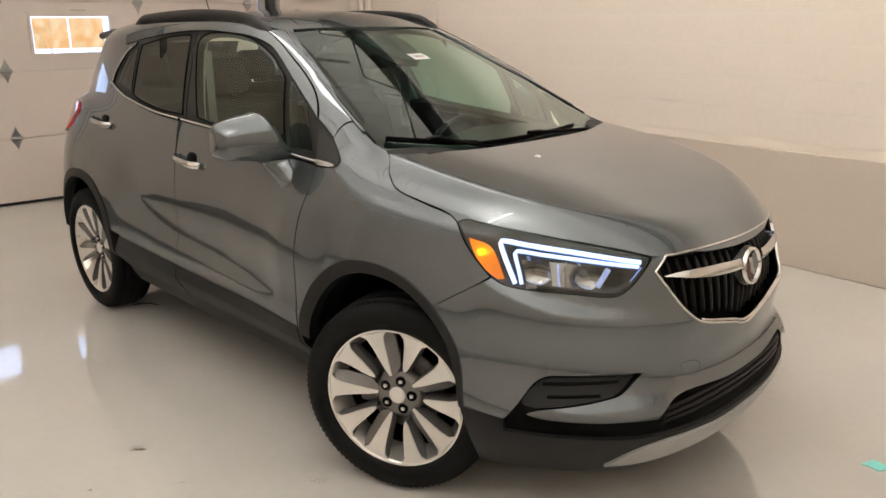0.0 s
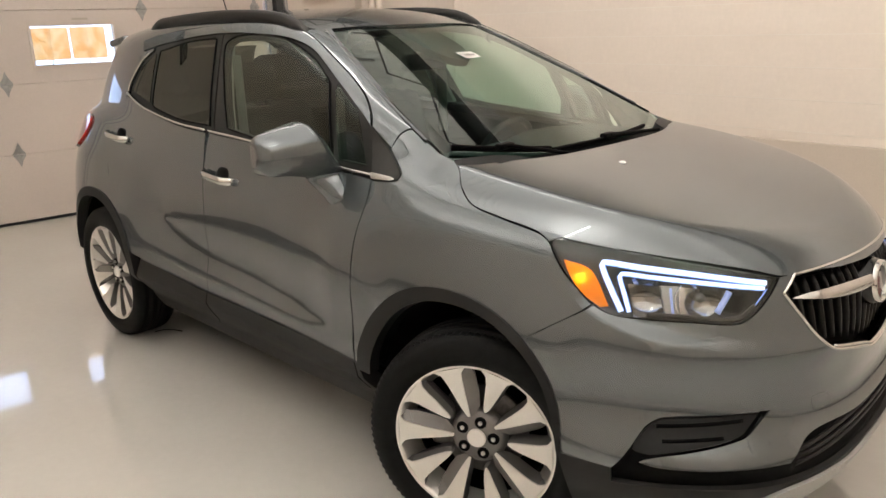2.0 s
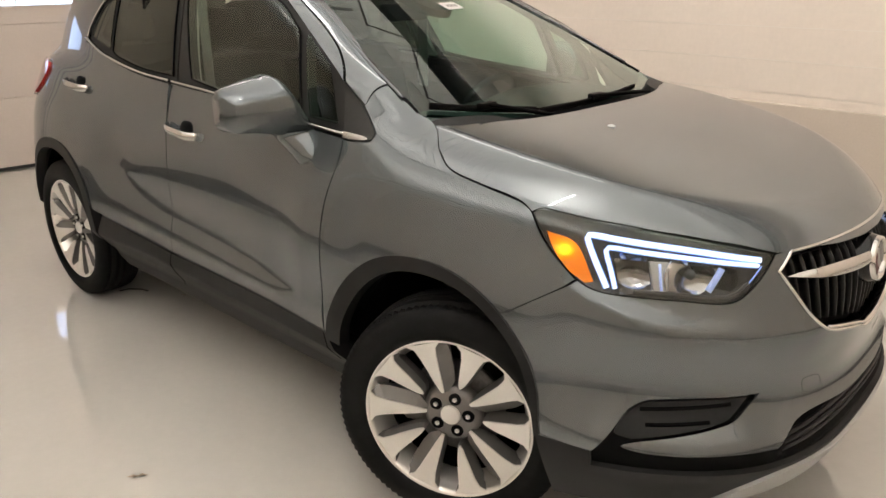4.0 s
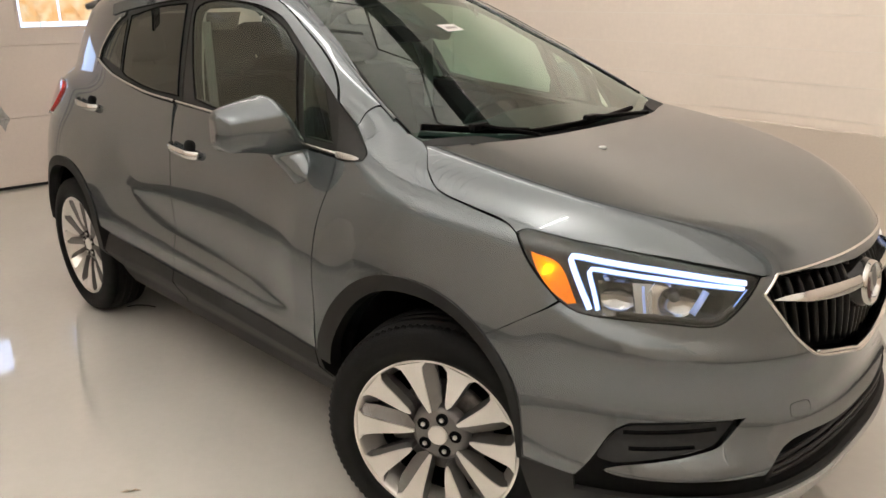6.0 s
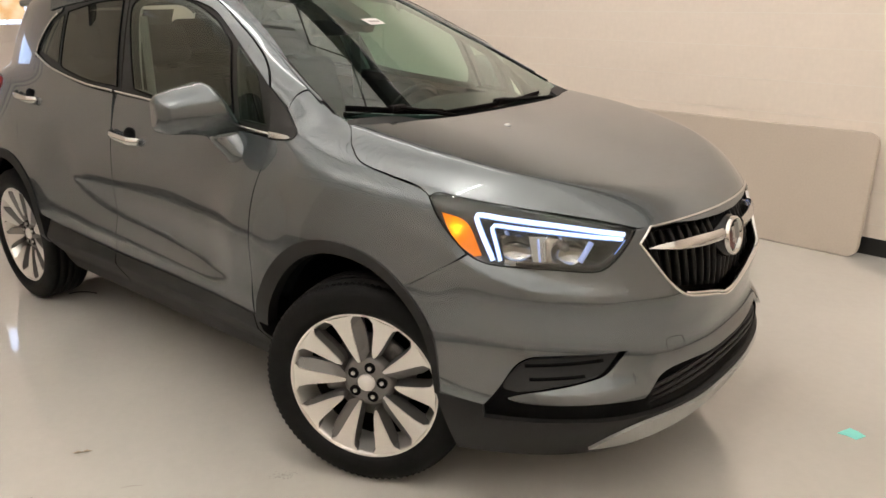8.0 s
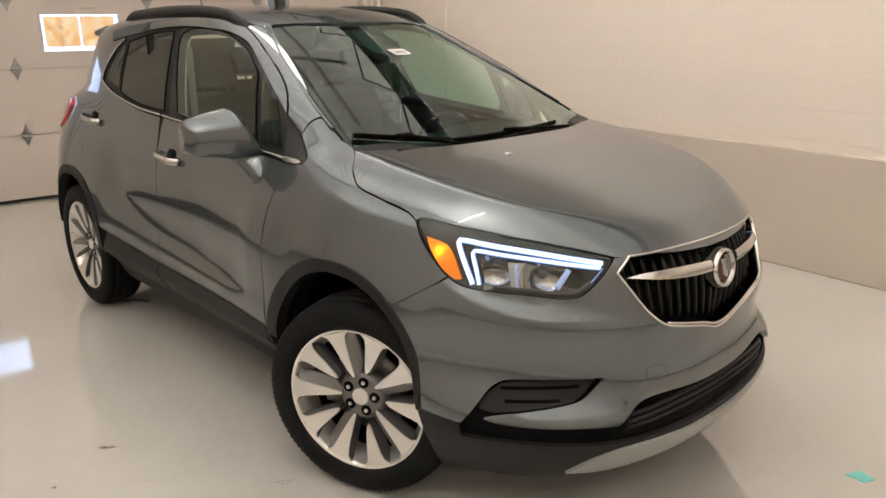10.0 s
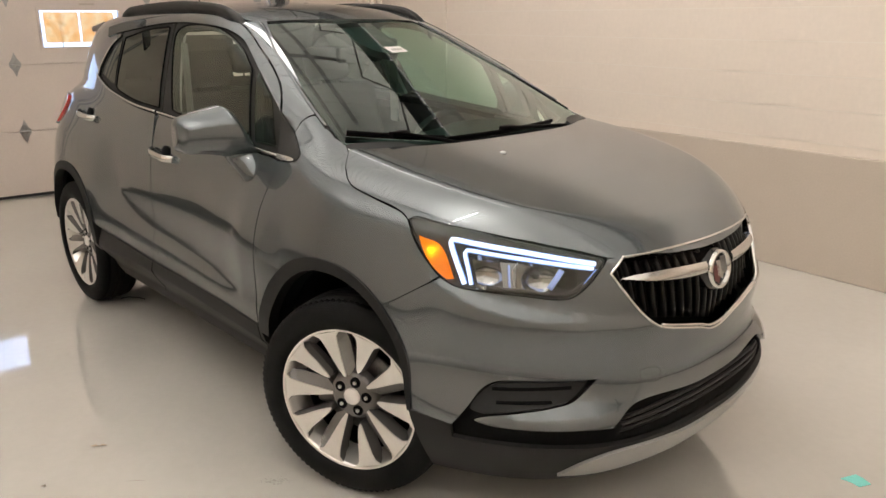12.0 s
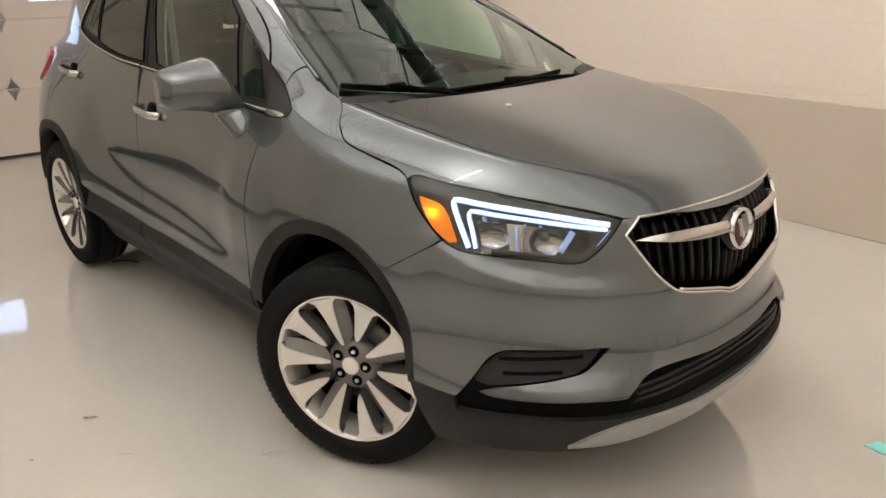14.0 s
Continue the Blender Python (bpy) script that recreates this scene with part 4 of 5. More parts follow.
for (ya, za, yb, zb, yp) in ((-.60, 1.160, -.27, 1.124, -.44), (-.27, 1.120, .36, 1.128, .03)):
    pts, n = line_on(f_wind, on_front, [(ya, za), ((ya + yb) / 2, (za + zb) / 2 - .002), (yb, zb)], .016, .04)
    v, f = sweep(pts, [(-.007, -.012), (.007, -.012), (.008, -.003), (.003, .006), (-.003, .006), (-.008, -.003)], False, [(0.6, 0, .8)] * len(pts))
    wiper = mesh_part("wiper", v, f, M_BLACK, car, smooth=False, label="black windshield wiper")
    mid = pts[int(len(pts) * .48)]
    bm = bmesh.new()
    box(bm, (mid[0] - .014, mid[1] - .035, mid[2] - .004), (mid[0] + .014, mid[1] + .035, mid[2] + .017), .005)
    part("blade_clip", bm, M_BLACK, wiper)
    end = pts[-1]
    bm = bmesh.new()
    rod(bm, (mid[0] + .010, mid[1], mid[2] + .010), (end[0] + .05, end[1] + .03, end[2] - .018), .007)
    part("wiper_arm", bm, M_BLACK, wiper)
for y in (-.218,):
    q = on_top(f_low, np.array([(1.415, y)]))[0]
    bm = bmesh.new()
    bmesh.ops.create_uvsphere(bm, u_segments=12, v_segments=8, radius=.011, matrix=Matrix.Translation(q) @ Matrix.Diagonal((1.2, 1.0, .5, 1)))
    part("washer_nozzle", bm, M_WHITE, car, "pale washer nozzle", smooth=True)
# Antenna
bm = bmesh.new()
rod(bm, (-1.21, 0, 1.595), (-1.22, 0, 1.625), .018, 16, .008)
rod(bm, (-1.217, 0, 1.62), (-1.292, 0, 1.80), .0035, 8, .002)
part("antenna", bm, M_BLACK, car, "thin black roof antenna")
# Roof rails
for s in (-1, 1):
    xs = np.linspace(.235, -1.10, 60)
    pts, rad = [], []
    for x in xs:
        t = (x + 1.10) / 1.335
        up = .038 * min(1, math.sin(min(max((1 - t) / .16, 0), 1) * math.pi / 2)) * min(1, math.sin(min(max(t / .10, 0), 1) * math.pi / 2)) + .004 * math.sin(t * math.pi)
        base = float(on_top(f_gh, np.array([(min(x, .2), -.490)]))[0, 2]) - (.05 * max(x - .17, 0) * 8)
        pts.append((x, s * (.500 + .01 * math.sin(t * math.pi)), base - .012 + up))
    n = len(pts)
    verts, faces = [], []
    for (x, y, z), i in zip(pts, range(n)):
        t = (x + 1.10) / 1.335
        foot = max(0, 1 - abs(t - .91) / .10) + max(0, 1 - abs(t - .05) / .10)
        w, hgt = .014 + .009 * foot, .016 + .028 * min(foot, 1)
        low = z - max(hgt, .034)
        verts += [(x, y - s * w, low + .01), (x, y - s * w * .8, z), (x, y - s * w * .3, z + .005), (x, y + s * w * .5, z + .003), (x, y + s * w, z - .008), (x, y + s * w, low - .02)]
    for i in range(n - 1):
        for j in range(6):
            faces.append((i * 6 + j, i * 6 + (j + 1) % 6, (i + 1) * 6 + (j + 1) % 6, (i + 1) * 6 + j))
    faces += [tuple(range(6)), tuple(range((n - 1) * 6, n * 6))]
    if s > 0:
        faces = [q[::-1] for q in faces]
    mesh_part("roof_rail", verts, faces, M_CLAD, car, label="black roof rail")

# Door handles
for hx, hz in ((-.125, .976), (-1.085, 1.068)):
    for s in (-1, 1):
        c = on_side(f_low, np.array([(hx, hz)]))[0]
        tiltz = -.07
        pts = []
        for t in np.linspace(-1, 1, 15):
            x = hx + .118 * t
            q = on_side(f_low, np.array([(x, hz + tiltz * .118 * t)]))[0]
            out = .036 * (1 - abs(t) ** 5) + .004
            pts.append((q[0], s * (abs(q[1]) + out), q[2]))
        v, f = sweep(pts, [(.007 * a, .0165 * b) for a, b in ((-1, -.7), (-.3, -1), (.6, -.8), (1, 0), (.6, .8), (-.3, 1), (-1, .7))])
        mesh_part("door_handle", v, f, M_CHROME, car, label="chrome door handle")
        bm = bmesh.new()
        bmesh.ops.create_uvsphere(bm, u_segments=20, v_segments=10, radius=1, matrix=Matrix.Translation((hx + .02, s * (abs(c[1]) - .006), hz - .006)) @ Matrix.Diagonal((.056, .012, .047, 1)))
        part("handle_cup", bm, M_BLACK, car, smooth=True)

# Mirrors
cap_y = [.700, .712, .735, .758, .80, .845, .885, .93, .960, .978, .987]
cap_lo = lin([(.70, 1.066), (.735, 1.061), (.80, 1.056), (.885, 1.072), (.93, 1.078), (.96, 1.079), (.978, 1.083), (.987, 1.094)])
cap_hi = lin([(.70, 1.074), (.72, 1.093), (.738, 1.125), (.758, 1.172), (.778, 1.215), (.80, 1.238), (.845, 1.237), (.885, 1.230), (.93, 1.220), (.96, 1.212), (.978, 1.205), (.987, 1.192)])
cap_fr = lin([(.70, .63), (.758, .628), (.80, .620), (.885, .600), (.95, .580), (.975, .567), (.987, .548)])
section = path([(0, .04), (.08, 0), (.45, 0), (.86, .01), (.96, .08), (1.0, .34), (.985, .62), (.92, .77), (.66, .94), (.36, 1.0), (.06, .99), (0, .94)], step=.05)
for s in (-1, 1):
    v, f, k = [], [], len(section)
    ys = np.concatenate([np.linspace(a, b, 4, endpoint=False) for a, b in zip(cap_y, cap_y[1:])] + [[cap_y[-1]]])
    for y in ys:
        lo, hi, fr = float(cap_lo(y)), float(cap_hi(y)), float(cap_fr(y))
        bk = .470 + .03 * max(0, (.76 - y) / .06)
        q = max(0, (y - .950) / .037) ** 2.4
        v += [(bk + (fr - bk) * (.45 + (c - .45) * (1 - .22 * q)), s * y, lo + (hi - lo) * (.5 + (t - .5) * (1 - .16 * q))) for c, t in section]
    for i in range(len(ys) - 1):
        for j in range(k):
            f.append((i * k + j, i * k + (j + 1) % k, (i + 1) * k + (j + 1) % k, (i + 1) * k + j))
    f += [tuple(reversed(range(k))), tuple(range((len(ys) - 1) * k, len(ys) * k))]
    if s < 0:
        f = [q[::-1] for q in f]
    mir = mesh_part("door_mirror", v, f, M_PAINT, car, label="grey door mirror housing")
    v, f = [], []
    for (x, y, z, wx, wy) in ((.578, .772, 1.064, .078, .050), (.596, .773, 1.050, .071, .048), (.626, .774, 1.026, .060, .044), (.652, .774, 1.0, .045, .036), (.666, .775, .982, .044, .031), (.672, .774, .971, .035, .022)):
        for i in range(20):
            a = 2 * math.pi * i / 20
            v.append((x + wx * math.cos(a), s * (y + wy * math.sin(a) - .10 * wx * math.cos(a)), z + .014 * math.cos(a)))
    for i in range(5):
        for j in range(20):
            f.append((i * 20 + j, i * 20 + (j + 1) % 20, i * 20 + 20 + (j + 1) % 20, i * 20 + 20 + j))
    f += [tuple(range(20)), tuple(reversed(range(100, 120)))]
    if s > 0:
        f = [q[::-1] for q in f]
    mesh_part("mirror_stalk", v, f, M_PAINT, mir)
    v, f = sweep([(.578 + .079 * math.cos(a), s * (.772 + .051 * math.sin(a) - .0079 * math.cos(a)), 1.064 + .014 * math.cos(a)) for a in np.linspace(0, 2 * math.pi, 24, endpoint=False)], oval(.0016, .0016, 6), True)
    mesh_part("mirror_seam", v, f, M_DARK, mir)
    bm = bmesh.new()
    box(bm, (.464, min(s * .79, s * .955), 1.085), (.4695, max(s * .79, s * .955), 1.205), .001)
    part("mirror_glass", bm, M_MIRROR, mir)

# Inner shell that closes the body behind the gaps
bm = bmesh.new()
box(bm, (-1.80, -.62, .22), (1.80, .62, .30), .02)
part("underbody", bm, M_DARK, car)
bm = bmesh.new()
box(bm, (.95, -.50, .30), (1.95, .50, .86), .04)
part("engine_bay", bm, M_DARK, car)
for cx in (AXLE_F, AXLE_R):
    for s in (-1, 1):
        v, f = lathe([(-.34, .02), (-.34, .435), (.0, .432)], 40)
        keep = [(cx + x, s * (.765 + y), HUB + z) for x, y, z in v]
        ff = [q for q in f if min(keep[i][2] for i in q) > .24]
        mesh_part("wheel_well", keep, ff, M_DARK, car, smooth=True, label="black wheel well liner")
drape("centre_pillar", f_gh, on_side, path([(-.145, 1.15), (-.268, 1.15), (-.36, 1.52), (-.295, 1.53)], sharp="all"), M_CLAD, car, off=-.02, gap=0, h=.05, depth=.02, label="black centre pillar")
drape("door_trim", f_low, on_side, door_f, M_LEATHER, car, off=-.07, gap=0, h=.08, depth=0)
drape("door_trim", f_low, on_side, door_r, M_LEATHER, car, off=-.07, gap=0, h=.08, depth=0)
drape("headliner", f_gh, on_arch, path([(.12, 0), (.05, .66), (-.5, .70), (-1.5, .75), (-1.55, 0), (-1.5, -.75), (-.5, -.70), (.05, -.66)], sharp=(1, 3, 5, 7)), M_HEADLINER, car, off=-.035, gap=0, h=.08, both=False, depth=0, label="grey headliner")
drape("pillar_trim", f_gh, on_side, path([(-.150, 1.16), (-.26, 1.16), (-.35, 1.51), (-.295, 1.51)], sharp="all"), M_HEADLINER, car, off=-.04, gap=0, h=.05, depth=.02, label="grey inner pillar trim")

# Cabin
bm = bmesh.new()
box(bm, (-1.6, -.62, .30), (.95, .62, .42), .02)
part("cabin_floor", bm, M_DARK, car)
v, f = [], []
prof = [(1.12, 1.06), (.95, 1.085), (.75, 1.085), (.62, 1.06), (.56, .98), (.60, .80), (.75, .60)]
for y in np.linspace(-.64, .64, 9):
    v += [(x - .10 * y * y, y, z + (.03 * math.exp(-((y - .36) / .16) ** 2) if i in (2, 3) else 0)) for i, (x, z) in enumerate(prof)]
for i in range(8):
    for j in range(6):
        f.append((i * 7 + j, i * 7 + j + 1, i * 7 + j + 8, i * 7 + j + 7))
mesh_part("dashboard", v, f, M_LEATHER, car, label="black dashboard")
v, f = lathe([(-.012 * math.cos(a) * 1.0, .183 + .015 * math.sin(a)) for a in np.linspace(0, 2 * math.pi, 12, endpoint=False)], 40, True)
m = Matrix.Translation((.43, .36, .955)) @ Matrix.Rotation(radians(24), 4, "Y") @ Matrix.Rotation(radians(90), 4, "Z")
wheel_rim = mesh_part("steering_wheel", [m @ Vector(q) for q in v], f, M_LEATHER, car, label="black steering wheel")
bm = bmesh.new()
box(bm, (-.06, -.02, -.05), (.06, .02, .04), .012, m)
box(bm, (-.18, -.012, -.02), (.18, .008, .02), .005, m)
rod(bm, m @ Vector((0, 0, 0)), m @ Vector((0, -.3, 0)), .03)
part("steering_boss", bm, M_LEATHER, wheel_rim)


def seat(x, y, w, name):
    bm = bmesh.new()
    box(bm, (x - .05, y - w / 2, .42), (x + .50, y + w / 2, .66), .05)
    base = part(name, bm, M_LEATHER, car, "black leather seat", smooth=True)
    bm = bmesh.new()
    m = Matrix.Translation((x, y, .58)) @ Matrix.Rotation(radians(-18), 4, "Y")
    box(bm, (-.10, -w / 2, 0), (.06, w / 2, .66), .05, m)
    part("backrest", bm, M_LEATHER, base, smooth=True)
    for k in ([0] if w < .7 else [-.36, .36]):
        bm = bmesh.new()
        box(bm, (-.08, k - .13, .69), (.03, k + .13, .87), .04, m)
        rod(bm, m @ Vector((-.03, k - .06, .60)), m @ Vector((-.03, k - .06, .72)), .006)
        rod(bm, m @ Vector((-.03, k + .06, .60)), m @ Vector((-.03, k + .06, .72)), .006)
        part("headrest", bm, M_LEATHER, base, smooth=True)


seat(-.22, -.36, .52, "front_seat")
seat(-.22, .36, .52, "front_seat")
seat(-1.08, 0, 1.24, "rear_seat")
for s in (-1, 1):
    bm = bmesh.new()
    box(bm, (-.215, s * .60, 1.0), (-.150, s * .604, 1.45))
    part("seat_belt", bm, M_BELT, car, "grey seat belt")


# Wheels
def wheel(name, m, phase):
    """A wheel whose axle is the local y and whose face looks to -y."""
    prof = [(-.075, .244), (-.094, .250), (-.1065, .270), (-.108, .285), (-.104, .31), (-.096, .330), (-.084, .3405), (-.062, .345), (-.060, .336), (-.052, .336), (-.050, .3465), (-.022, .347), (-.020, .338),
            (-.012, .338), (-.010, .347)]
    prof = prof + [(-y, r) for y, r in reversed(prof)]
    seg, k = 192, len(prof)
    verts, faces = [], []
    for i in range(seg):
        a = 2 * math.pi * i / seg
        for j, (y, r) in enumerate(prof):
            cut = .006 if (i % 2 == 0 and abs(y) > .058 and .325 < r < .3455) else 0
            verts.append(((r - cut) * math.cos(a), y, (r - cut) * math.sin(a)))
    for i in range(seg):
        for j in range(k - 1):
            faces.append((i * k + j, i * k + j + 1, ((i + 1) % seg) * k + j + 1, ((i + 1) % seg) * k + j))
    top = mesh_part(name, *lathe([(.08, .235), (-.03, .214), (-.06, .232), (-.078, .237), (-.088, .240), (-.094, .246), (-.094, .253), (-.086, .2555), (.07, .254)], 96), M_ALLOY, car, label="ten-spoke alloy wheel")
    top.matrix_local = m
    tyre = mesh_part("tyre", verts, faces, M_TYRE, top, smooth=True, label="black tyre")
    mesh_part("barrel", *lathe([(-.05, .229), (.08, .21), (.08, .02), (.07, .02)], 48), M_DARK, top)
    mesh_part("brake_disc", *lathe([(.0, .06), (-.004, .075), (-.004, .145), (.012, .145)], 48), M_DISC, top)
    bm = bmesh.new()
    box(bm, (-.165, -.02, -.07), (-.085, .05, .07), .015)
    part("brake_caliper", bm, M_POCKET, top)
    mesh_part("hub", *lathe([(-.02, .09), (-.045, .085), (-.056, .068), (-.058, .034), (-.056, .0)], 40), M_POCKET, top)
    mesh_part("centre_cap", *lathe([(-.050, .030), (-.064, .029), (-.067, .026), (-.068, .0)], 32), M_CAP, top, label="silver centre cap")
    fv, ff, bv, bf = None, None, None, None
    for i in range(10):
        a0 = phase + 2 * math.pi * i / 10

        def pt(r, t, y):
            a = a0 + t / r
            return (r * math.cos(a), y, r * math.sin(a))
        # the machined face: narrow at the hub, wide at the rim, one edge bowed
        rs = [.072, .104, .136, .168, .20, .226, .2445]
        lo = [-.004, -.012, -.018, -.024, -.030, -.037, -.056]
        hi = [.004, .009, .013, .017, .022, .030, .052]
        yy = [-.062, -.070, -.076, -.081, -.086, -.089, -.0905]
        if i % 2 == 0:  # every other face starts further out
            rs, lo, hi, yy = [.098, .113, .138] + rs[3:], [-.002, -.010, -.017] + lo[3:], [.002, .008, .012] + hi[3:], [-.068, -.072, -.077] + yy[3:]
        v, f = [], []
        for r, a, b, y in zip(rs, lo, hi, yy):
            v += [pt(r, a, y), pt(r, b, y), pt(r, b + .001, y + .007), pt(r, a - .001, y + .007)]
        for j in range(6):
            for q in range(4):
                f.append((4 * j + q, 4 * j + (q + 1) % 4, 4 * j + 4 + (q + 1) % 4, 4 * j + 4 + q))
        f += [(0, 1, 2, 3), (27, 26, 25, 24)]
        mesh_part("spoke_face", v, f, M_ALLOY, top, smooth=False)
        v, f = [], []
        petal = .030 if i % 2 else .004  # every other spoke has a broad hollow flank
        for r, a, b, y in zip(rs, lo, hi, yy):
            s1, s2 = min((r - .06) / .06, 1), min((r - .06) / .05, 1) * max(.25, min((.262 - r) / .05, 1))
            v += [pt(r, b + .001, y + .004), pt(r, a - .001, y + .004), pt(r, a - .004 - petal * s2, y + .022 * s1 + .004), pt(r, a - .002 - petal * .7 * s2, y + .05 * s1 + .008), pt(r, b + .003, y + .05 * s1 + .008)]
        for j in range(6):
            for q in range(5):
                f.append((5 * j + q, 5 * j + (q + 1) % 5, 5 * j + 5 + (q + 1) % 5, 5 * j + 5 + q))
        f += [(0, 1, 2, 3, 4), (34, 33, 32, 31, 30)]
        mesh_part("spoke", v, f, M_POCKET, top, smooth=False, label="grey painted spoke")
    for i in range(5):
        a = phase + .07 + 2 * math.pi * i / 5
        c = (.0525 * math.cos(a), 0, .0525 * math.sin(a))
        bm = bmesh.new()
        rod(bm, (c[0], -.040, c[2]), (c[0], -.0595, c[2]), .0185, 20)
        part("lug_pocket", bm, M_BLACK, top)
        bm = bmesh.new()
        rod(bm, (c[0], -.045, c[2]), (c[0], -.0645, c[2]), .0085, 6, .0065)
        part("lug_nut", bm, M_ALLOY, top)
    return top


STEER = 24
wheel("wheel", pose(AXLE_F + .014, -.77, .347, 0, 0, STEER), .0)
wheel("wheel", pose(AXLE_R + .028, -.742, .347, 0, 0, 0), .34)
wheel("wheel", pose(AXLE_F + .014, .77, .347, 0, 0, 180 + STEER), .1)
wheel("wheel", pose(AXLE_R + .028, .742, .347, 0, 0, 180), .5)


# ---- the garage ----
def setting(name, label, category):
    return thing(name, label, category, ROOM_M, kind="structure")


XW, XE, YS, YN = -4.39, 7.8, -6.8, 2.92
bm = bmesh.new()
box(bm, (XW - 4.0, YS - .2, -.15), (XE + .2, YN + .2, 0))
floor = part("floor", bm, M_FLOOR)
floor.matrix_world = ROOM_M
tagged(floor, "glossy pale grey epoxy garage floor with faint scuffs", "floor", kind="structure")
# Ceiling: ribbed steel deck with joists
bm = bmesh.new()
box(bm, (XW - .3, YS - .2, CEIL + .04), (XE + .3, YN + .2, CEIL + .2))
x = XW
while x < XE:
    box(bm, (x, YS, CEIL + .014), (x + .09, YN, CEIL + .041))
    x += .16
ceiling = part("ceiling", bm, M_DECK)
ceiling.matrix_world = ROOM_M
tagged(ceiling, "ribbed painted steel roof deck", "ceiling", kind="structure")


def beam(y0, name="ceiling_beam"):
    ob = thing(name, "dark open-web steel joist under the deck", "beam", ROOM_M, "roof beams")
    for name, z, w, mat in (("lower_chord", CEIL - .50, .05, M_BEAM), ("upper_chord", CEIL - .02, .03, M_DECK)):
        bm = bmesh.new()
        box(bm, (XW, y0 - w, z), (XE, y0 + w, z + .015))
        part(name, bm, mat, ob)
    x, up = XW + .1, False
    while x + .45 < XE:
        bm = bmesh.new()
        rod(bm, (x, y0, CEIL - (.03 if up else .49)), (x + .45, y0, CEIL - (.49 if up else .03)), .012, 8)
        part("diagonal", bm, M_BEAM, ob)
        x, up = x + .45, not up


def pipe(a, b, r, label):
    bm = bmesh.new()
    rod(bm, a, b, r, 16)
    ob = part("ceiling_pipe", bm, M_STEEL, None, smooth=True)
    ob.matrix_world = ROOM_M
    tagged(ob, label, "pipe", "ceiling pipes")


def uplight(m, share):
    up = bpy.data.lights.new("added_deck_lamp", "AREA")  # added lamp above the housing, to brighten the white deck
    up.shape, up.size, up.size_y = "RECTANGLE", 1.2, .16
    up.energy, up.color = UP_POWER * share, LAMP_COLOUR
    new("added_deck_lamp", up).matrix_world = m @ Matrix.Translation((0, 0, .10)) @ Matrix.Rotation(math.pi, 4, "X")


def hangers(ob, z, top):
    for k in (-.5, .5):
        bm = bmesh.new()
        rod(bm, (k, 0, z), (k, 0, top), .004, 6)
        part("hanger", bm, M_STEEL, ob)


def added_trough_light(y, power, down):
    long = 10.6
    m = ROOM_M @ Matrix.Translation((2.3, y, CEIL - 1.05))
    ob = thing("added_trough_light", "long grey trough light, unseen and added, hung under the deck" + (", lit above and below" if down else ", shining up"), "light", m, "trough lights")
    bm = bmesh.new()
    for lo, hi in (((-long / 2, -.05, 0), (long / 2, .05, .010)), ((-long / 2, -.05, .010), (long / 2, -.044, .06)), ((-long / 2, .044, .010), (long / 2, .05, .06))):
        box(bm, lo, hi)
    part("trough", bm, M_DECK, ob)
    for k in (-.45, -.15, .15, .45):
        bm = bmesh.new()
        rod(bm, (k * long, 0, .012), (k * long, 0, 1.05), .004, 6)
        part("hanger", bm, M_STEEL, ob)
    up = bpy.data.lights.new("added_trough_tube", "AREA")  # added row of tubes, shining up to the white deck
    up.shape, up.size, up.size_y = "RECTANGLE", long - .1, .08
    up.energy, up.color = power, LAMP_COLOUR
    new("added_trough_tube", up).matrix_world = m @ Matrix.Translation((0, 0, .05)) @ Matrix.Rotation(math.pi, 4, "X")
    if down:
        low = bpy.data.lights.new("trough_tube_low", "AREA")  # the row of bare tubes under the trough
        low.shape, low.size, low.size_y = "RECTANGLE", 5.4, .09
        low.energy, low.color = down, LAMP_COLOUR
        new("trough_tube_low", low).matrix_world = m @ Matrix.Translation((-3.6, 0, -.004))


def strip_light(x, y, share):
    m = ROOM_M @ Matrix.Translation((x, y, CEIL - .74)) @ Matrix.Rotation(math.pi / 2, 4, "Z")
    ob = thing("ceiling_light", "white strip light with a bare lit tube, hung under the deck", "light", m)
    bm = bmesh.new()
    box(bm, (-.62, -.06, .02), (.62, .06, .07), .008)
    part("housing", bm, M_WHITE, ob)
    bm = bmesh.new()
    rod(bm, (-.60, 0, .0), (.60, 0, .0), .018, 12)
    part("tube", bm, M_TUBE, ob, "lit tube", smooth=True)
    hangers(ob, .07, .74)
    data = bpy.data.lights.new("strip_lamp", "AREA")
    data.shape, data.size, data.size_y = "RECTANGLE", 1.2, .035
    data.energy, data.color = LAMP_POWER * share, LAMP_COLOUR
    new("strip_lamp", data).matrix_world = m @ Matrix.Translation((0, 0, -.025))
    uplight(m, share)


beam(1.71)
for y, power, down in ADDED_TROUGHS:
    added_trough_light(y, power, down)
wash = thing("added_wall_washer", "long dark shaded strip light, unseen and added behind the joist, lit above and below", "light", ROOM_M @ Matrix.Translation((2.1, 1.79, CEIL - .50)))
bm = bmesh.new()
# Added shade: hides the tubes from the windshield and keeps the upper wall darker
box(bm, (-4.8, -.02, -.20), (4.8, -.014, .05))
box(bm, (-4.8, -.014, .044), (4.8, .155, .05))
box(bm, (-4.8, .155, -.04), (4.8, .161, .05))
part("shade", bm, M_BEAM, wash)
data = bpy.data.lights.new("added_washer_tube", "AREA")
data.shape, data.size, data.size_y = "RECTANGLE", 9.5, .08
data.energy, data.color = WASHER, LAMP_COLOUR
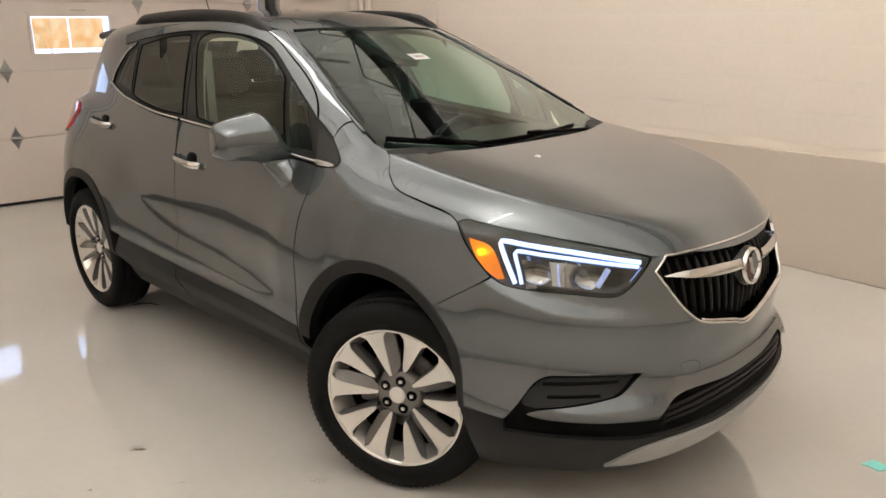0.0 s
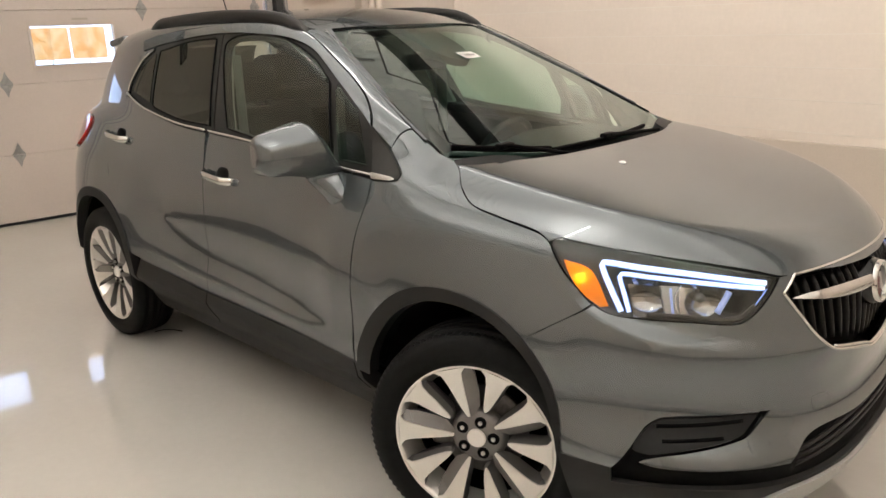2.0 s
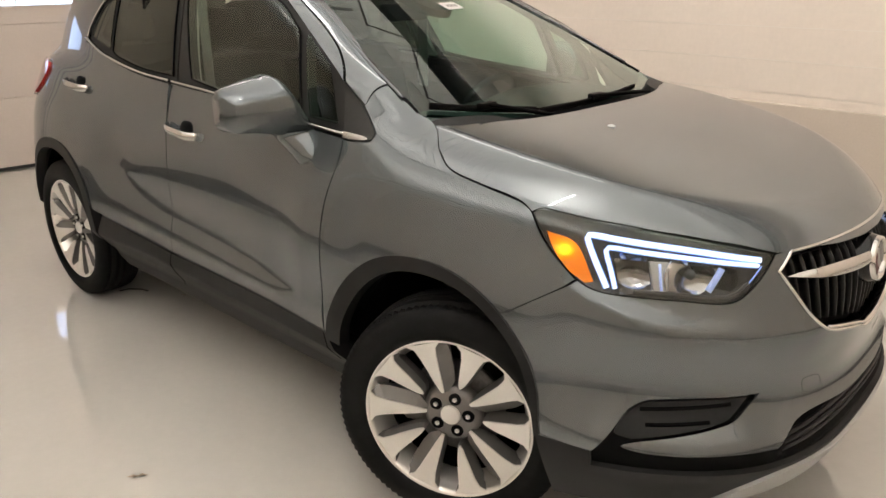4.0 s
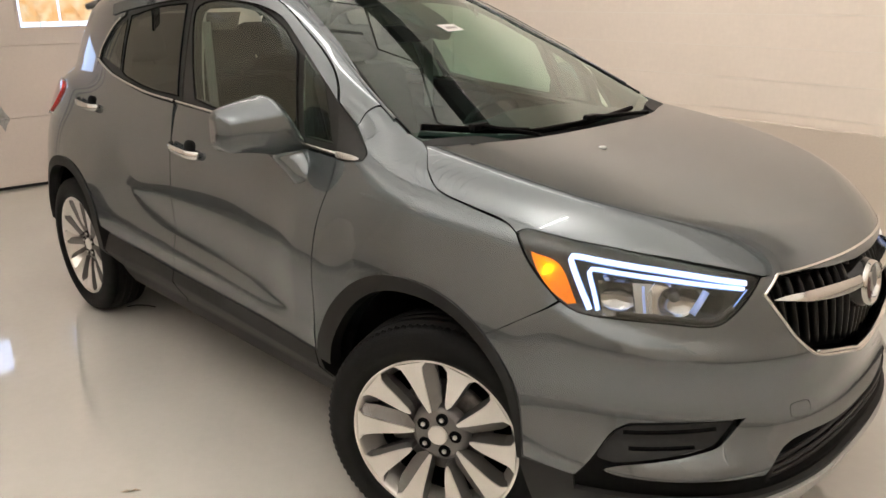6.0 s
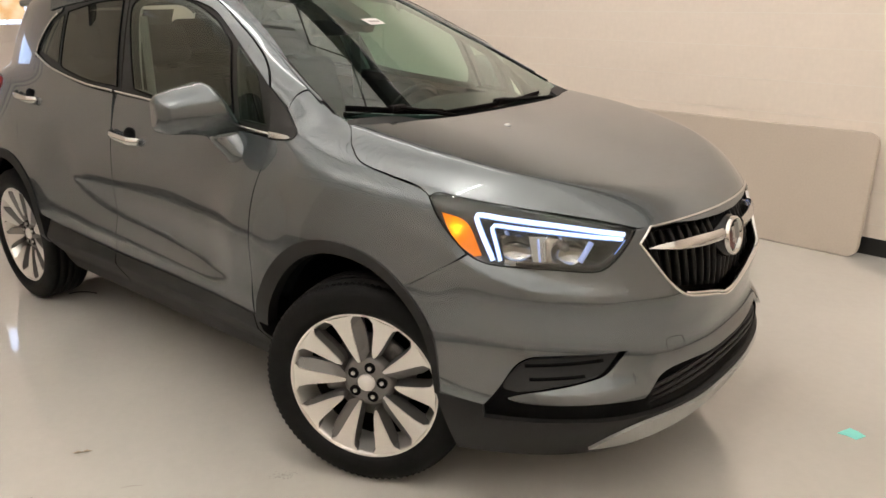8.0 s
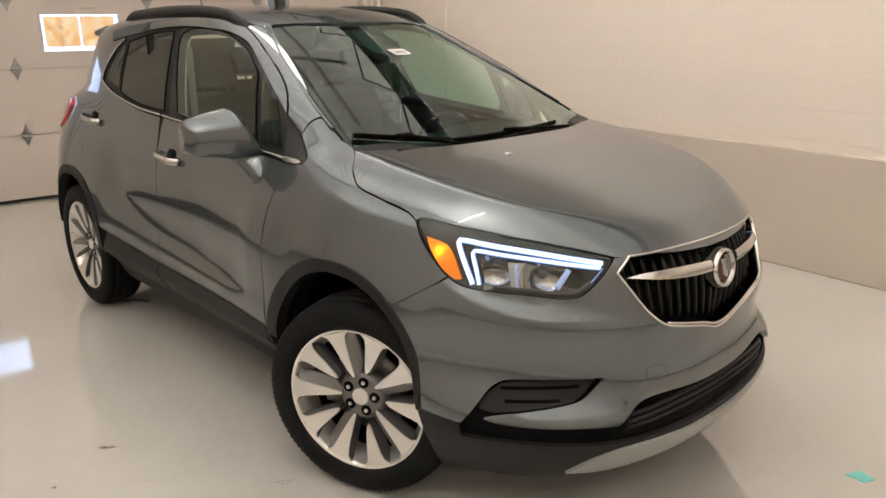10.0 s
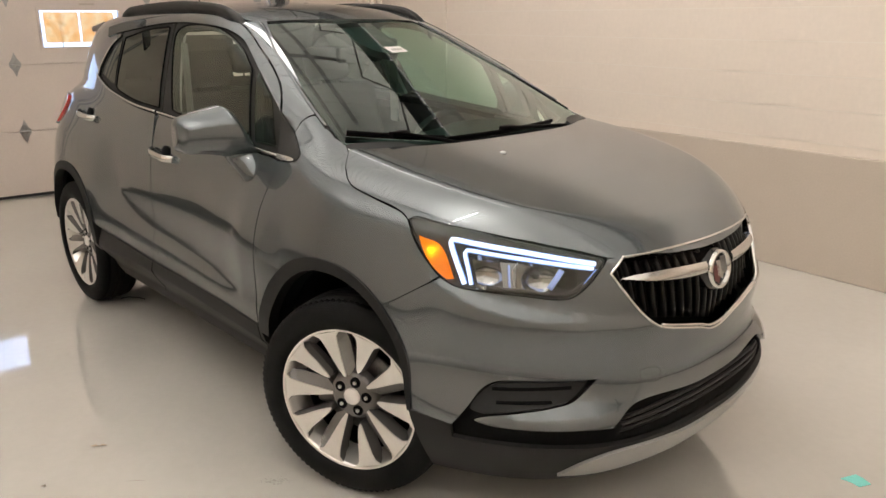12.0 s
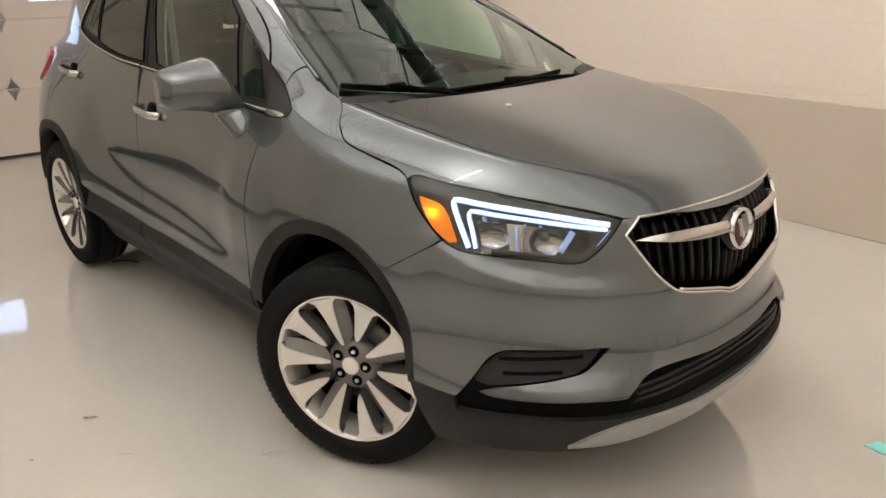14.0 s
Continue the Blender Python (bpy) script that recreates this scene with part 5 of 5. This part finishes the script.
new("added_washer_tube", data).matrix_world = wash.matrix_world @ Matrix.Translation((0, .03, 0)) @ Matrix.Rotation(radians(52), 4, "X")
data = bpy.data.lights.new("added_washer_tube_up", "AREA")  # added lamp on the same fixture's upper side, to brighten the deck
data.shape, data.size, data.size_y = "RECTANGLE", 9.5, .08
data.energy, data.color = WASHER_UP, LAMP_COLOUR
new("added_washer_tube_up", data).matrix_world = wash.matrix_world @ Matrix.Translation((0, .07, .06)) @ Matrix.Rotation(math.pi, 4, "X")
for x, y, share in STRIPS:
    strip_light(x, y, share)
pipe((XW, .88, CEIL - .58), (-.2, .88, CEIL - .58), .022, "dark pipe under the roof deck")
pipe((XW, .68, CEIL - .56), (XE, .68, CEIL - .56), .018, "galvanised conduit under the roof deck")
pipe((-.96, .40, CEIL - .58), (-.96, 1.25, CEIL - .58), .02, "short steel cross bar under the roof deck")

# Plain walls that close the room
for name, lo, hi in (("wall_south", (XW - .3, YS - .2, 0), (XE + .2, YS, CEIL + .06)), ("wall_east", (XE, YS, 0), (XE + .2, YN, CEIL + .06))):
    bm = bmesh.new()
    box(bm, lo, hi)
    w = part(name, bm, M_WALL)
    w.matrix_world = ROOM_M
    tagged(w, "plain cream painted block wall", "wall", kind="structure")
# Unseen black bases, raised to mirror as a dark band in the car's paint
KICK = .2
for name, lo, hi in (("baseboard_south", (XW, YS, 0), (XE, YS + .010, KICK)), ("baseboard_west", (XW - .02, YS + .01, 0), (XW - .008, -2.16, KICK)), ("baseboard_east", (XE - .010, YS + .01, 0), (XE, YN - .01, KICK))):
    bm = bmesh.new()
    box(bm, lo, hi, .002)
    tagged(part(name, bm, M_BASE), "black base along the unseen wall, added for its dark reflection in the paint", "baseboard", kind="structure").matrix_world = ROOM_M
# The door wall: posts and head round the opening
D0, D1 = -1.93, 1.80
DTOP = 3.50
GLINT_SLOT = (-2.90, -2.70, 3.30, 3.38)
for name, lo, hi in (("wall_west", (XW - .22, D1 + .02, 0), (XW - .02, YN + .2, CEIL + .06)), ("wall_west_side", (XW - .22, YS - .2, 0), (XW - .02, D0 - .02, CEIL + .06)), ("wall_west_head", (XW - .22, D0 - .02, DTOP), (XW - .02, D1 + .02, CEIL + .06))):
    bm = bmesh.new()
    if name == "wall_west_side":  # an unseen slot added high in this wall, for a daylight glint in the side glass
        for z0, z1 in ((lo[2], GLINT_SLOT[2]), (GLINT_SLOT[3], hi[2])):
            box(bm, (lo[0], lo[1], z0), (hi[0], hi[1], z1))
        for y0, y1 in ((lo[1], GLINT_SLOT[0]), (GLINT_SLOT[1], hi[1])):
            box(bm, (lo[0], y0, GLINT_SLOT[2]), (hi[0], y1, GLINT_SLOT[3]))
    else:
        box(bm, lo, hi)
    w = part(name, bm, M_WALL)
    w.matrix_world = ROOM_M
    tagged(w, "cream painted wall beside the overhead door", "wall", kind="structure")

# Overhead door
M_DOOR_PANE = pane("door_pane", (.92, .93, .92))
SEC = .584
WY0, WY1, WZ0, WZ1 = -.37, .305, 1.318, 1.635
WIN = [(-1.56, -.885), (WY0, WY1)]
door = setting("door_1", "white sectional overhead garage door with a row of small windows, closed", "garage door")
for k in range(6):
    z0 = .012 + SEC * k + (0 if k else .0)
    z1 = .012 + SEC * (k + 1) - .006
    bm = bmesh.new()
    if k == 2:
        for y0, y1 in ((D0, WIN[0][0]), (WIN[0][1], WIN[1][0]), (WIN[1][1], D1)):
            box(bm, (XW - .05, y0, z0), (XW, y1, z1))
        for y0, y1 in WIN:
            box(bm, (XW - .05, y0, z0), (XW, y1, WZ0))
            box(bm, (XW - .05, y0, WZ1), (XW, y1, z1))
    else:
        box(bm, (XW - .05, D0, z0), (XW, D1, z1), .004)
    box(bm, (XW - .045, D0, z1 - .01), (XW - .012, D1, z1 + .014))
    sec = part("door_section", bm, M_DOOR, door)
bm = bmesh.new()
box(bm, (XW - .045, D0, 0), (XW + .004, D1, .026), .006)
part("bottom_seal", bm, M_RUBBER, door, "black rubber bottom seal")
for k in range(1, 6):
    for y in (-1.82, -.62, .575, 1.70):
        z = .012 + SEC * k - .003
        bm = bmesh.new()
        vs = [bm.verts.new((XW + .003, y + a, z + b)) for a, b in ((0, .105), (.022, .05), (.048, .012), (.048, -.012), (.022, -.05), (0, -.105), (-.022, -.05), (-.048, -.012), (-.048, .012), (-.022, .05))]
        bm.faces.new(vs)
        bmesh.ops.recalc_face_normals(bm, faces=bm.faces)
        bmesh.ops.solidify(bm, geom=bm.faces[:], thickness=.004)
        hinge = part("hinge", bm, M_STEEL, door, "grey steel hinge plate")
        bm = bmesh.new()
        rod(bm, (XW + .012, y - .045, z), (XW + .012, y + .045, z), .008)
        part("hinge_pin", bm, M_STEEL, hinge)
for y0, y1 in WIN:
    bm = bmesh.new()
    for lo, hi in (((XW, y0 - .022, WZ0 - .022), (XW + .012, y1 + .022, WZ0)), ((XW, y0 - .022, WZ1), (XW + .012, y1 + .022, WZ1 + .022)), ((XW, y0 - .022, WZ0), (XW + .012, y0, WZ1)), ((XW, y1, WZ0), (XW + .012, y1 + .022, WZ1))):
        box(bm, lo, hi)
    part("window_frame", bm, M_DOOR, door, "white window frame")
    bm = bmesh.new()
    box(bm, (XW - .03, y0, WZ0), (XW - .026, y1, WZ1))
    part("window_pane", bm, M_DOOR_PANE, door).visible_shadow = False
bm = bmesh.new()
box(bm, (XW + .001, -.03, WZ1 + .045), (XW + .006, .10, WZ1 + .062), .001)
part("door_label", bm, M_TABLE, door, "small beige label plate")
# Boards outside the window, made translucent to look sunlit, and the daylight behind them
M_FILM = bpy.data.materials.new("backlit_boards")
M_FILM.use_nodes = True
fn, fl = M_FILM.node_tree.nodes, M_FILM.node_tree.links
pr = fn["Principled BSDF"]
tx, rp = fn.new("ShaderNodeTexNoise"), fn.new("ShaderNodeValToRGB")
tx.inputs["Scale"].default_value, tx.inputs["Detail"].default_value = 13.0, 6.0
rp.color_ramp.elements[0].position, rp.color_ramp.elements[0].color = .35, (.92, .58, .26, 1)
rp.color_ramp.elements[1].position, rp.color_ramp.elements[1].color = .7, (.98, .84, .58, 1)
trn, mixs = fn.new("ShaderNodeBsdfTranslucent"), fn.new("ShaderNodeMixShader")
tco = fn.new("ShaderNodeTexCoord")
fl.new(tco.outputs["Object"], tx.inputs["Vector"])
fl.new(tx.outputs["Fac"], rp.inputs[0])
fl.new(rp.outputs[0], pr.inputs["Base Color"])
fl.new(rp.outputs[0], trn.inputs[0])
mixs.inputs[0].default_value = .75
fl.new(pr.outputs[0], mixs.inputs[1])
fl.new(trn.outputs[0], mixs.inputs[2])
fl.new(mixs.outputs[0], fn["Material Output"].inputs[0])
boards = thing("board_stack", "orange boards outside the door window, made translucent to look sunlit", "board", ROOM_M, kind="structure")
for y0, y1 in ((-.223, .088), (.107, .420)):
    bm = bmesh.new()
    box(bm, (XW - .61, y0, 1.341), (XW - .60, y1, 1.626))
    part("board", bm, M_FILM, boards)
    bm = bmesh.new()
    rod(bm, (XW - .62, y0 + .15, .0), (XW - .62, y0 + .15, 1.60), .006, 8)
    part("stake", bm, M_WHITE, boards)
bm = bmesh.new()
box(bm, (XW - .9, -4.2, .2), (XW - .88, WY1 + 1.6, 4.2))
day = part("backdrop", bm, glowing("daylight", (.60, .72, 1.0), 2.3))
day.matrix_world = ROOM_M
tagged(day, "bright overcast daylight outside the door window", "backdrop", kind="structure")
# Door tracks and posts at the door's edge
for y in (D1 + .05, D0 - .05):
    tr = thing("door_track", "galvanised vertical door track fixed beside the overhead door", "track", ROOM_M, "door tracks")
    bm = bmesh.new()
    box(bm, (XW + .005, y - .03, 0), (XW + .045, y - .024, 3.3))
    box(bm, (XW + .04, y - .03, 0), (XW + .045, y + .03, 3.3))
    box(bm, (XW + .005, y + .024, 0), (XW + .045, y + .03, 3.3))
    part("rail", bm, M_STEEL, tr)
    if y > 0:
        bm = bmesh.new()
        box(bm, (XW - .02, y + .045, 0), (XW + .10, y + .12, 3.3), .004)
        part("angle_post", bm, M_BEAM, tr, "dark steel post")
    bm = bmesh.new()
    rod(bm, (XW + .09, y + .15 * (1 if y > 0 else -1), 0), (XW + .09, y + .15 * (1 if y > 0 else -1), CEIL), .022)
    part("conduit", bm, M_STEEL, tr)
bm = bmesh.new()
box(bm, (XW - .02, 2.26, 1.83), (XW + .09, 2.62, 2.30), .008)
panel = part("wall_box", bm, M_WALL)
panel.matrix_world = ROOM_M
tagged(panel, "cream painted metal electrical box on the wall", "box")
for x in (-4.16, -4.02, -3.90):
    bm = bmesh.new()
    rod(bm, (x, YN - .045, 0), (x, YN - .045, CEIL), .035 if x > -4.1 else .05)
    ob = part("wall_pipe", bm, M_WALL, smooth=True)
    ob.matrix_world = ROOM_M
    tagged(ob, "cream painted pipe running up the block wall", "pipe", "wall pipes")
bm = bmesh.new()
rod(bm, (-2.77, YN - .008, 0), (-2.77, YN - .008, CEIL), .008)
ob = part("wall_conduit", bm, M_WALL, smooth=True)
ob.matrix_world = ROOM_M
tagged(ob, "thin cream conduit running up the block wall", "conduit")

# Folding table on its edge against the wall
TL, TR, TH, TT = -.72, 1.735, .752, .045
table = thing("folding_table", "beige plastic folding table on edge, leaning on the wall", "table", ROOM_M @ Matrix.Translation((0, 2.775, 0)) @ Matrix.Rotation(radians(-7.2), 4, "X"))
bm = bmesh.new()
rad, pts = .075, []
for cx, cz, a0 in ((TR - rad, TH - rad, 0), (TL + rad, TH - rad, 90), (TL + rad, rad, 180), (TR - rad, rad, 270)):
    for i in range(9):
        a = radians(a0 + 90 * i / 8)
        pts.append((cx + rad * math.cos(a), cz + rad * math.sin(a)))
rings = [(0, .006), (.006, 0), (TT - .010, 0), (TT, .010)]
rv = []
for y, inset in rings:
    rv.append([bm.verts.new((min(max(x, TL + inset), TR - inset), y, min(max(z, inset), TH - inset))) for x, z in pts])
for a, b in zip(rv, rv[1:]):
    for i in range(len(pts)):
        bm.faces.new((a[i], a[(i + 1) % len(pts)], b[(i + 1) % len(pts)], b[i]))
bm.faces.new(rv[0])
bm.faces.new(list(reversed(rv[-1])))
bmesh.ops.recalc_face_normals(bm, faces=bm.faces)
part("tabletop", bm, M_TABLE, table)
bm = bmesh.new()
for x in (TL + .25, TR - .25):
    rod(bm, (x, TT + .015, .10), (x, TT + .015, TH - .10), .012)
part("folded_leg", bm, M_STEEL, table)

# Floor: tape, scraps and scuffs
bm = bmesh.new()
tape = [(2.436, .447), (2.462, .512), (2.492, .505), (2.521, .488), (2.500, .442), (2.470, .450)]
low, top = ([bm.verts.new((x, y, z)) for x, y in tape] for z in (.0006, .0030))
bm.faces.new(top)
bm.faces.new(low[::-1])
for i in range(len(tape)):
    bm.faces.new((low[i], low[(i + 1) % len(tape)], top[(i + 1) % len(tape)], top[i]))
bmesh.ops.recalc_face_normals(bm, faces=bm.faces)
tagged(part("floor_tape", bm, M_TAPE), "torn scrap of teal tape on the floor", "tape")


def scrap(name, pts, mat, label, z=.0012):
    bm = bmesh.new()
    bm.faces.new([bm.verts.new((x, y, z + .004 * (i % 2))) for i, (x, y) in enumerate(pts)])
    bmesh.ops.solidify(bm, geom=bm.faces[:], thickness=.0008)
    tagged(part(name, bm, mat), label, "debris")


scrap("paper_scrap", [(.412, -1.405), (.420, -1.385), (.432, -1.378), (.436, -1.362), (.455, -1.350), (.449, -1.369), (.440, -1.374), (.437, -1.392), (.425, -1.396)], M_PAPER, "small curled brown paper scrap on the floor")
scrap("debris", [(.565, -1.622), (.572, -1.606), (.582, -1.61), (.575, -1.624)], M_DIRT, "tiny dark crumb on the floor")
scrap("debris", [(-.855, -.51), (-.835, -.488), (-.82, -.50), (-.838, -.512)], M_DIRT, "small dark crumb on the floor under the car")
v, f = sweep([(-1.13, -.70, .004), (-1.10, -.665, .012), (-1.06, -.625, .010), (-1.02, -.60, .004)], oval(.004, .003, 6))
tagged(mesh_part("cable_tie", v, f, M_RUBBER), "short black plastic tie on the floor under the car", "cable tie")
scrap("scuff_mark", [(.7351, -1.4013), (.7588, -1.3690), (.7849, -1.3387), (.7612, -1.3710)], M_DIRT, "thin dark scuff on the floor", .0006)
bm = bmesh.new()
rnd = random.Random(4)
for i in range(70):  # flecks of a worn grey smudge
    along, across = rnd.gauss(0, .030), rnd.gauss(0, .012)
    x, y = 1.09 + along * .62 - across * .78, -1.012 + along * .78 + across * .62
    r, a0 = rnd.uniform(.0012, .0055) * (1 - min(abs(along) / .09, .7)), rnd.uniform(0, 6)
    bm.faces.new([bm.verts.new((x + r * rnd.uniform(.6, 1.5) * math.cos(a0 + k * 1.05), y + r * rnd.uniform(.5, 1.2) * math.sin(a0 + k * 1.05), .0004 + .00002 * i)) for k in range(6)])
tagged(part("floor_smudge", bm, M_SMUDGE), "worn grey smudge of dirt flecks on the floor", "smudge", kind="stuff")

# Block wall, course by course
wall = setting("wall_north", "cream painted concrete block wall with flush joints", "wall")
bm = bmesh.new()
box(bm, (XW - .22, YN + .0035, 0), (XE + .2, YN + .2, CEIL + .06))
part("joint_bed", bm, M_MORTAR, wall)
COURSE, LONG = .2035, .4065
bm = bmesh.new()
box(bm, (-LONG / 2, 0, .003), (LONG / 2, .06, COURSE - .003))
block_me = bpy.data.meshes.new("block")
bm.to_mesh(block_me)
bm.free()
block_me.materials.append(M_WALL)
rest = []
for k in range(19):
    z = -.015 + COURSE * k
    n0 = int(math.floor(XW / LONG)) - 1
    for i in range(n0, int(XE / LONG) + 2):
        x = (i + (.5 if k % 2 else 0)) * LONG
        if x - LONG / 2 < XW - .1 or z + COURSE > CEIL + .15:
            continue
        jig = 0
        if -3.2 < x < 3.0 and z < 2.2:
            ob = new("block", block_me)
            ob.parent = wall
            ob.matrix_local = Matrix.Translation((x, YN - .0005 + jig, z))
        else:
            rest.append((x, YN - .0005 + jig, z))
bv, bf = [], []
for x, y, z in rest:
    n = len(bv)
    bv += [(x - LONG / 2, y, z + .003), (x + LONG / 2, y, z + .003), (x + LONG / 2, y, z + COURSE - .003), (x - LONG / 2, y, z + COURSE - .003)]
    bv += [(px, y + .06, pz) for px, _, pz in bv[n:n + 4]]
    bf += [(n, n + 1, n + 2, n + 3), (n, n + 4, n + 5, n + 1), (n + 3, n + 2, n + 6, n + 7), (n + 1, n + 5, n + 6, n + 2), (n, n + 3, n + 7, n + 4)]
tagged(mesh_part("far_blocks", bv, bf, M_WALL, wall, smooth=False), kind="stuff")
bm = bmesh.new()
box(bm, (XW, YN - .010, 0), (XE, YN - .0015, .107), .002)
tagged(part("baseboard", bm, M_BASE), "black vinyl cove base along the block wall", "baseboard", kind="structure").matrix_world = ROOM_M
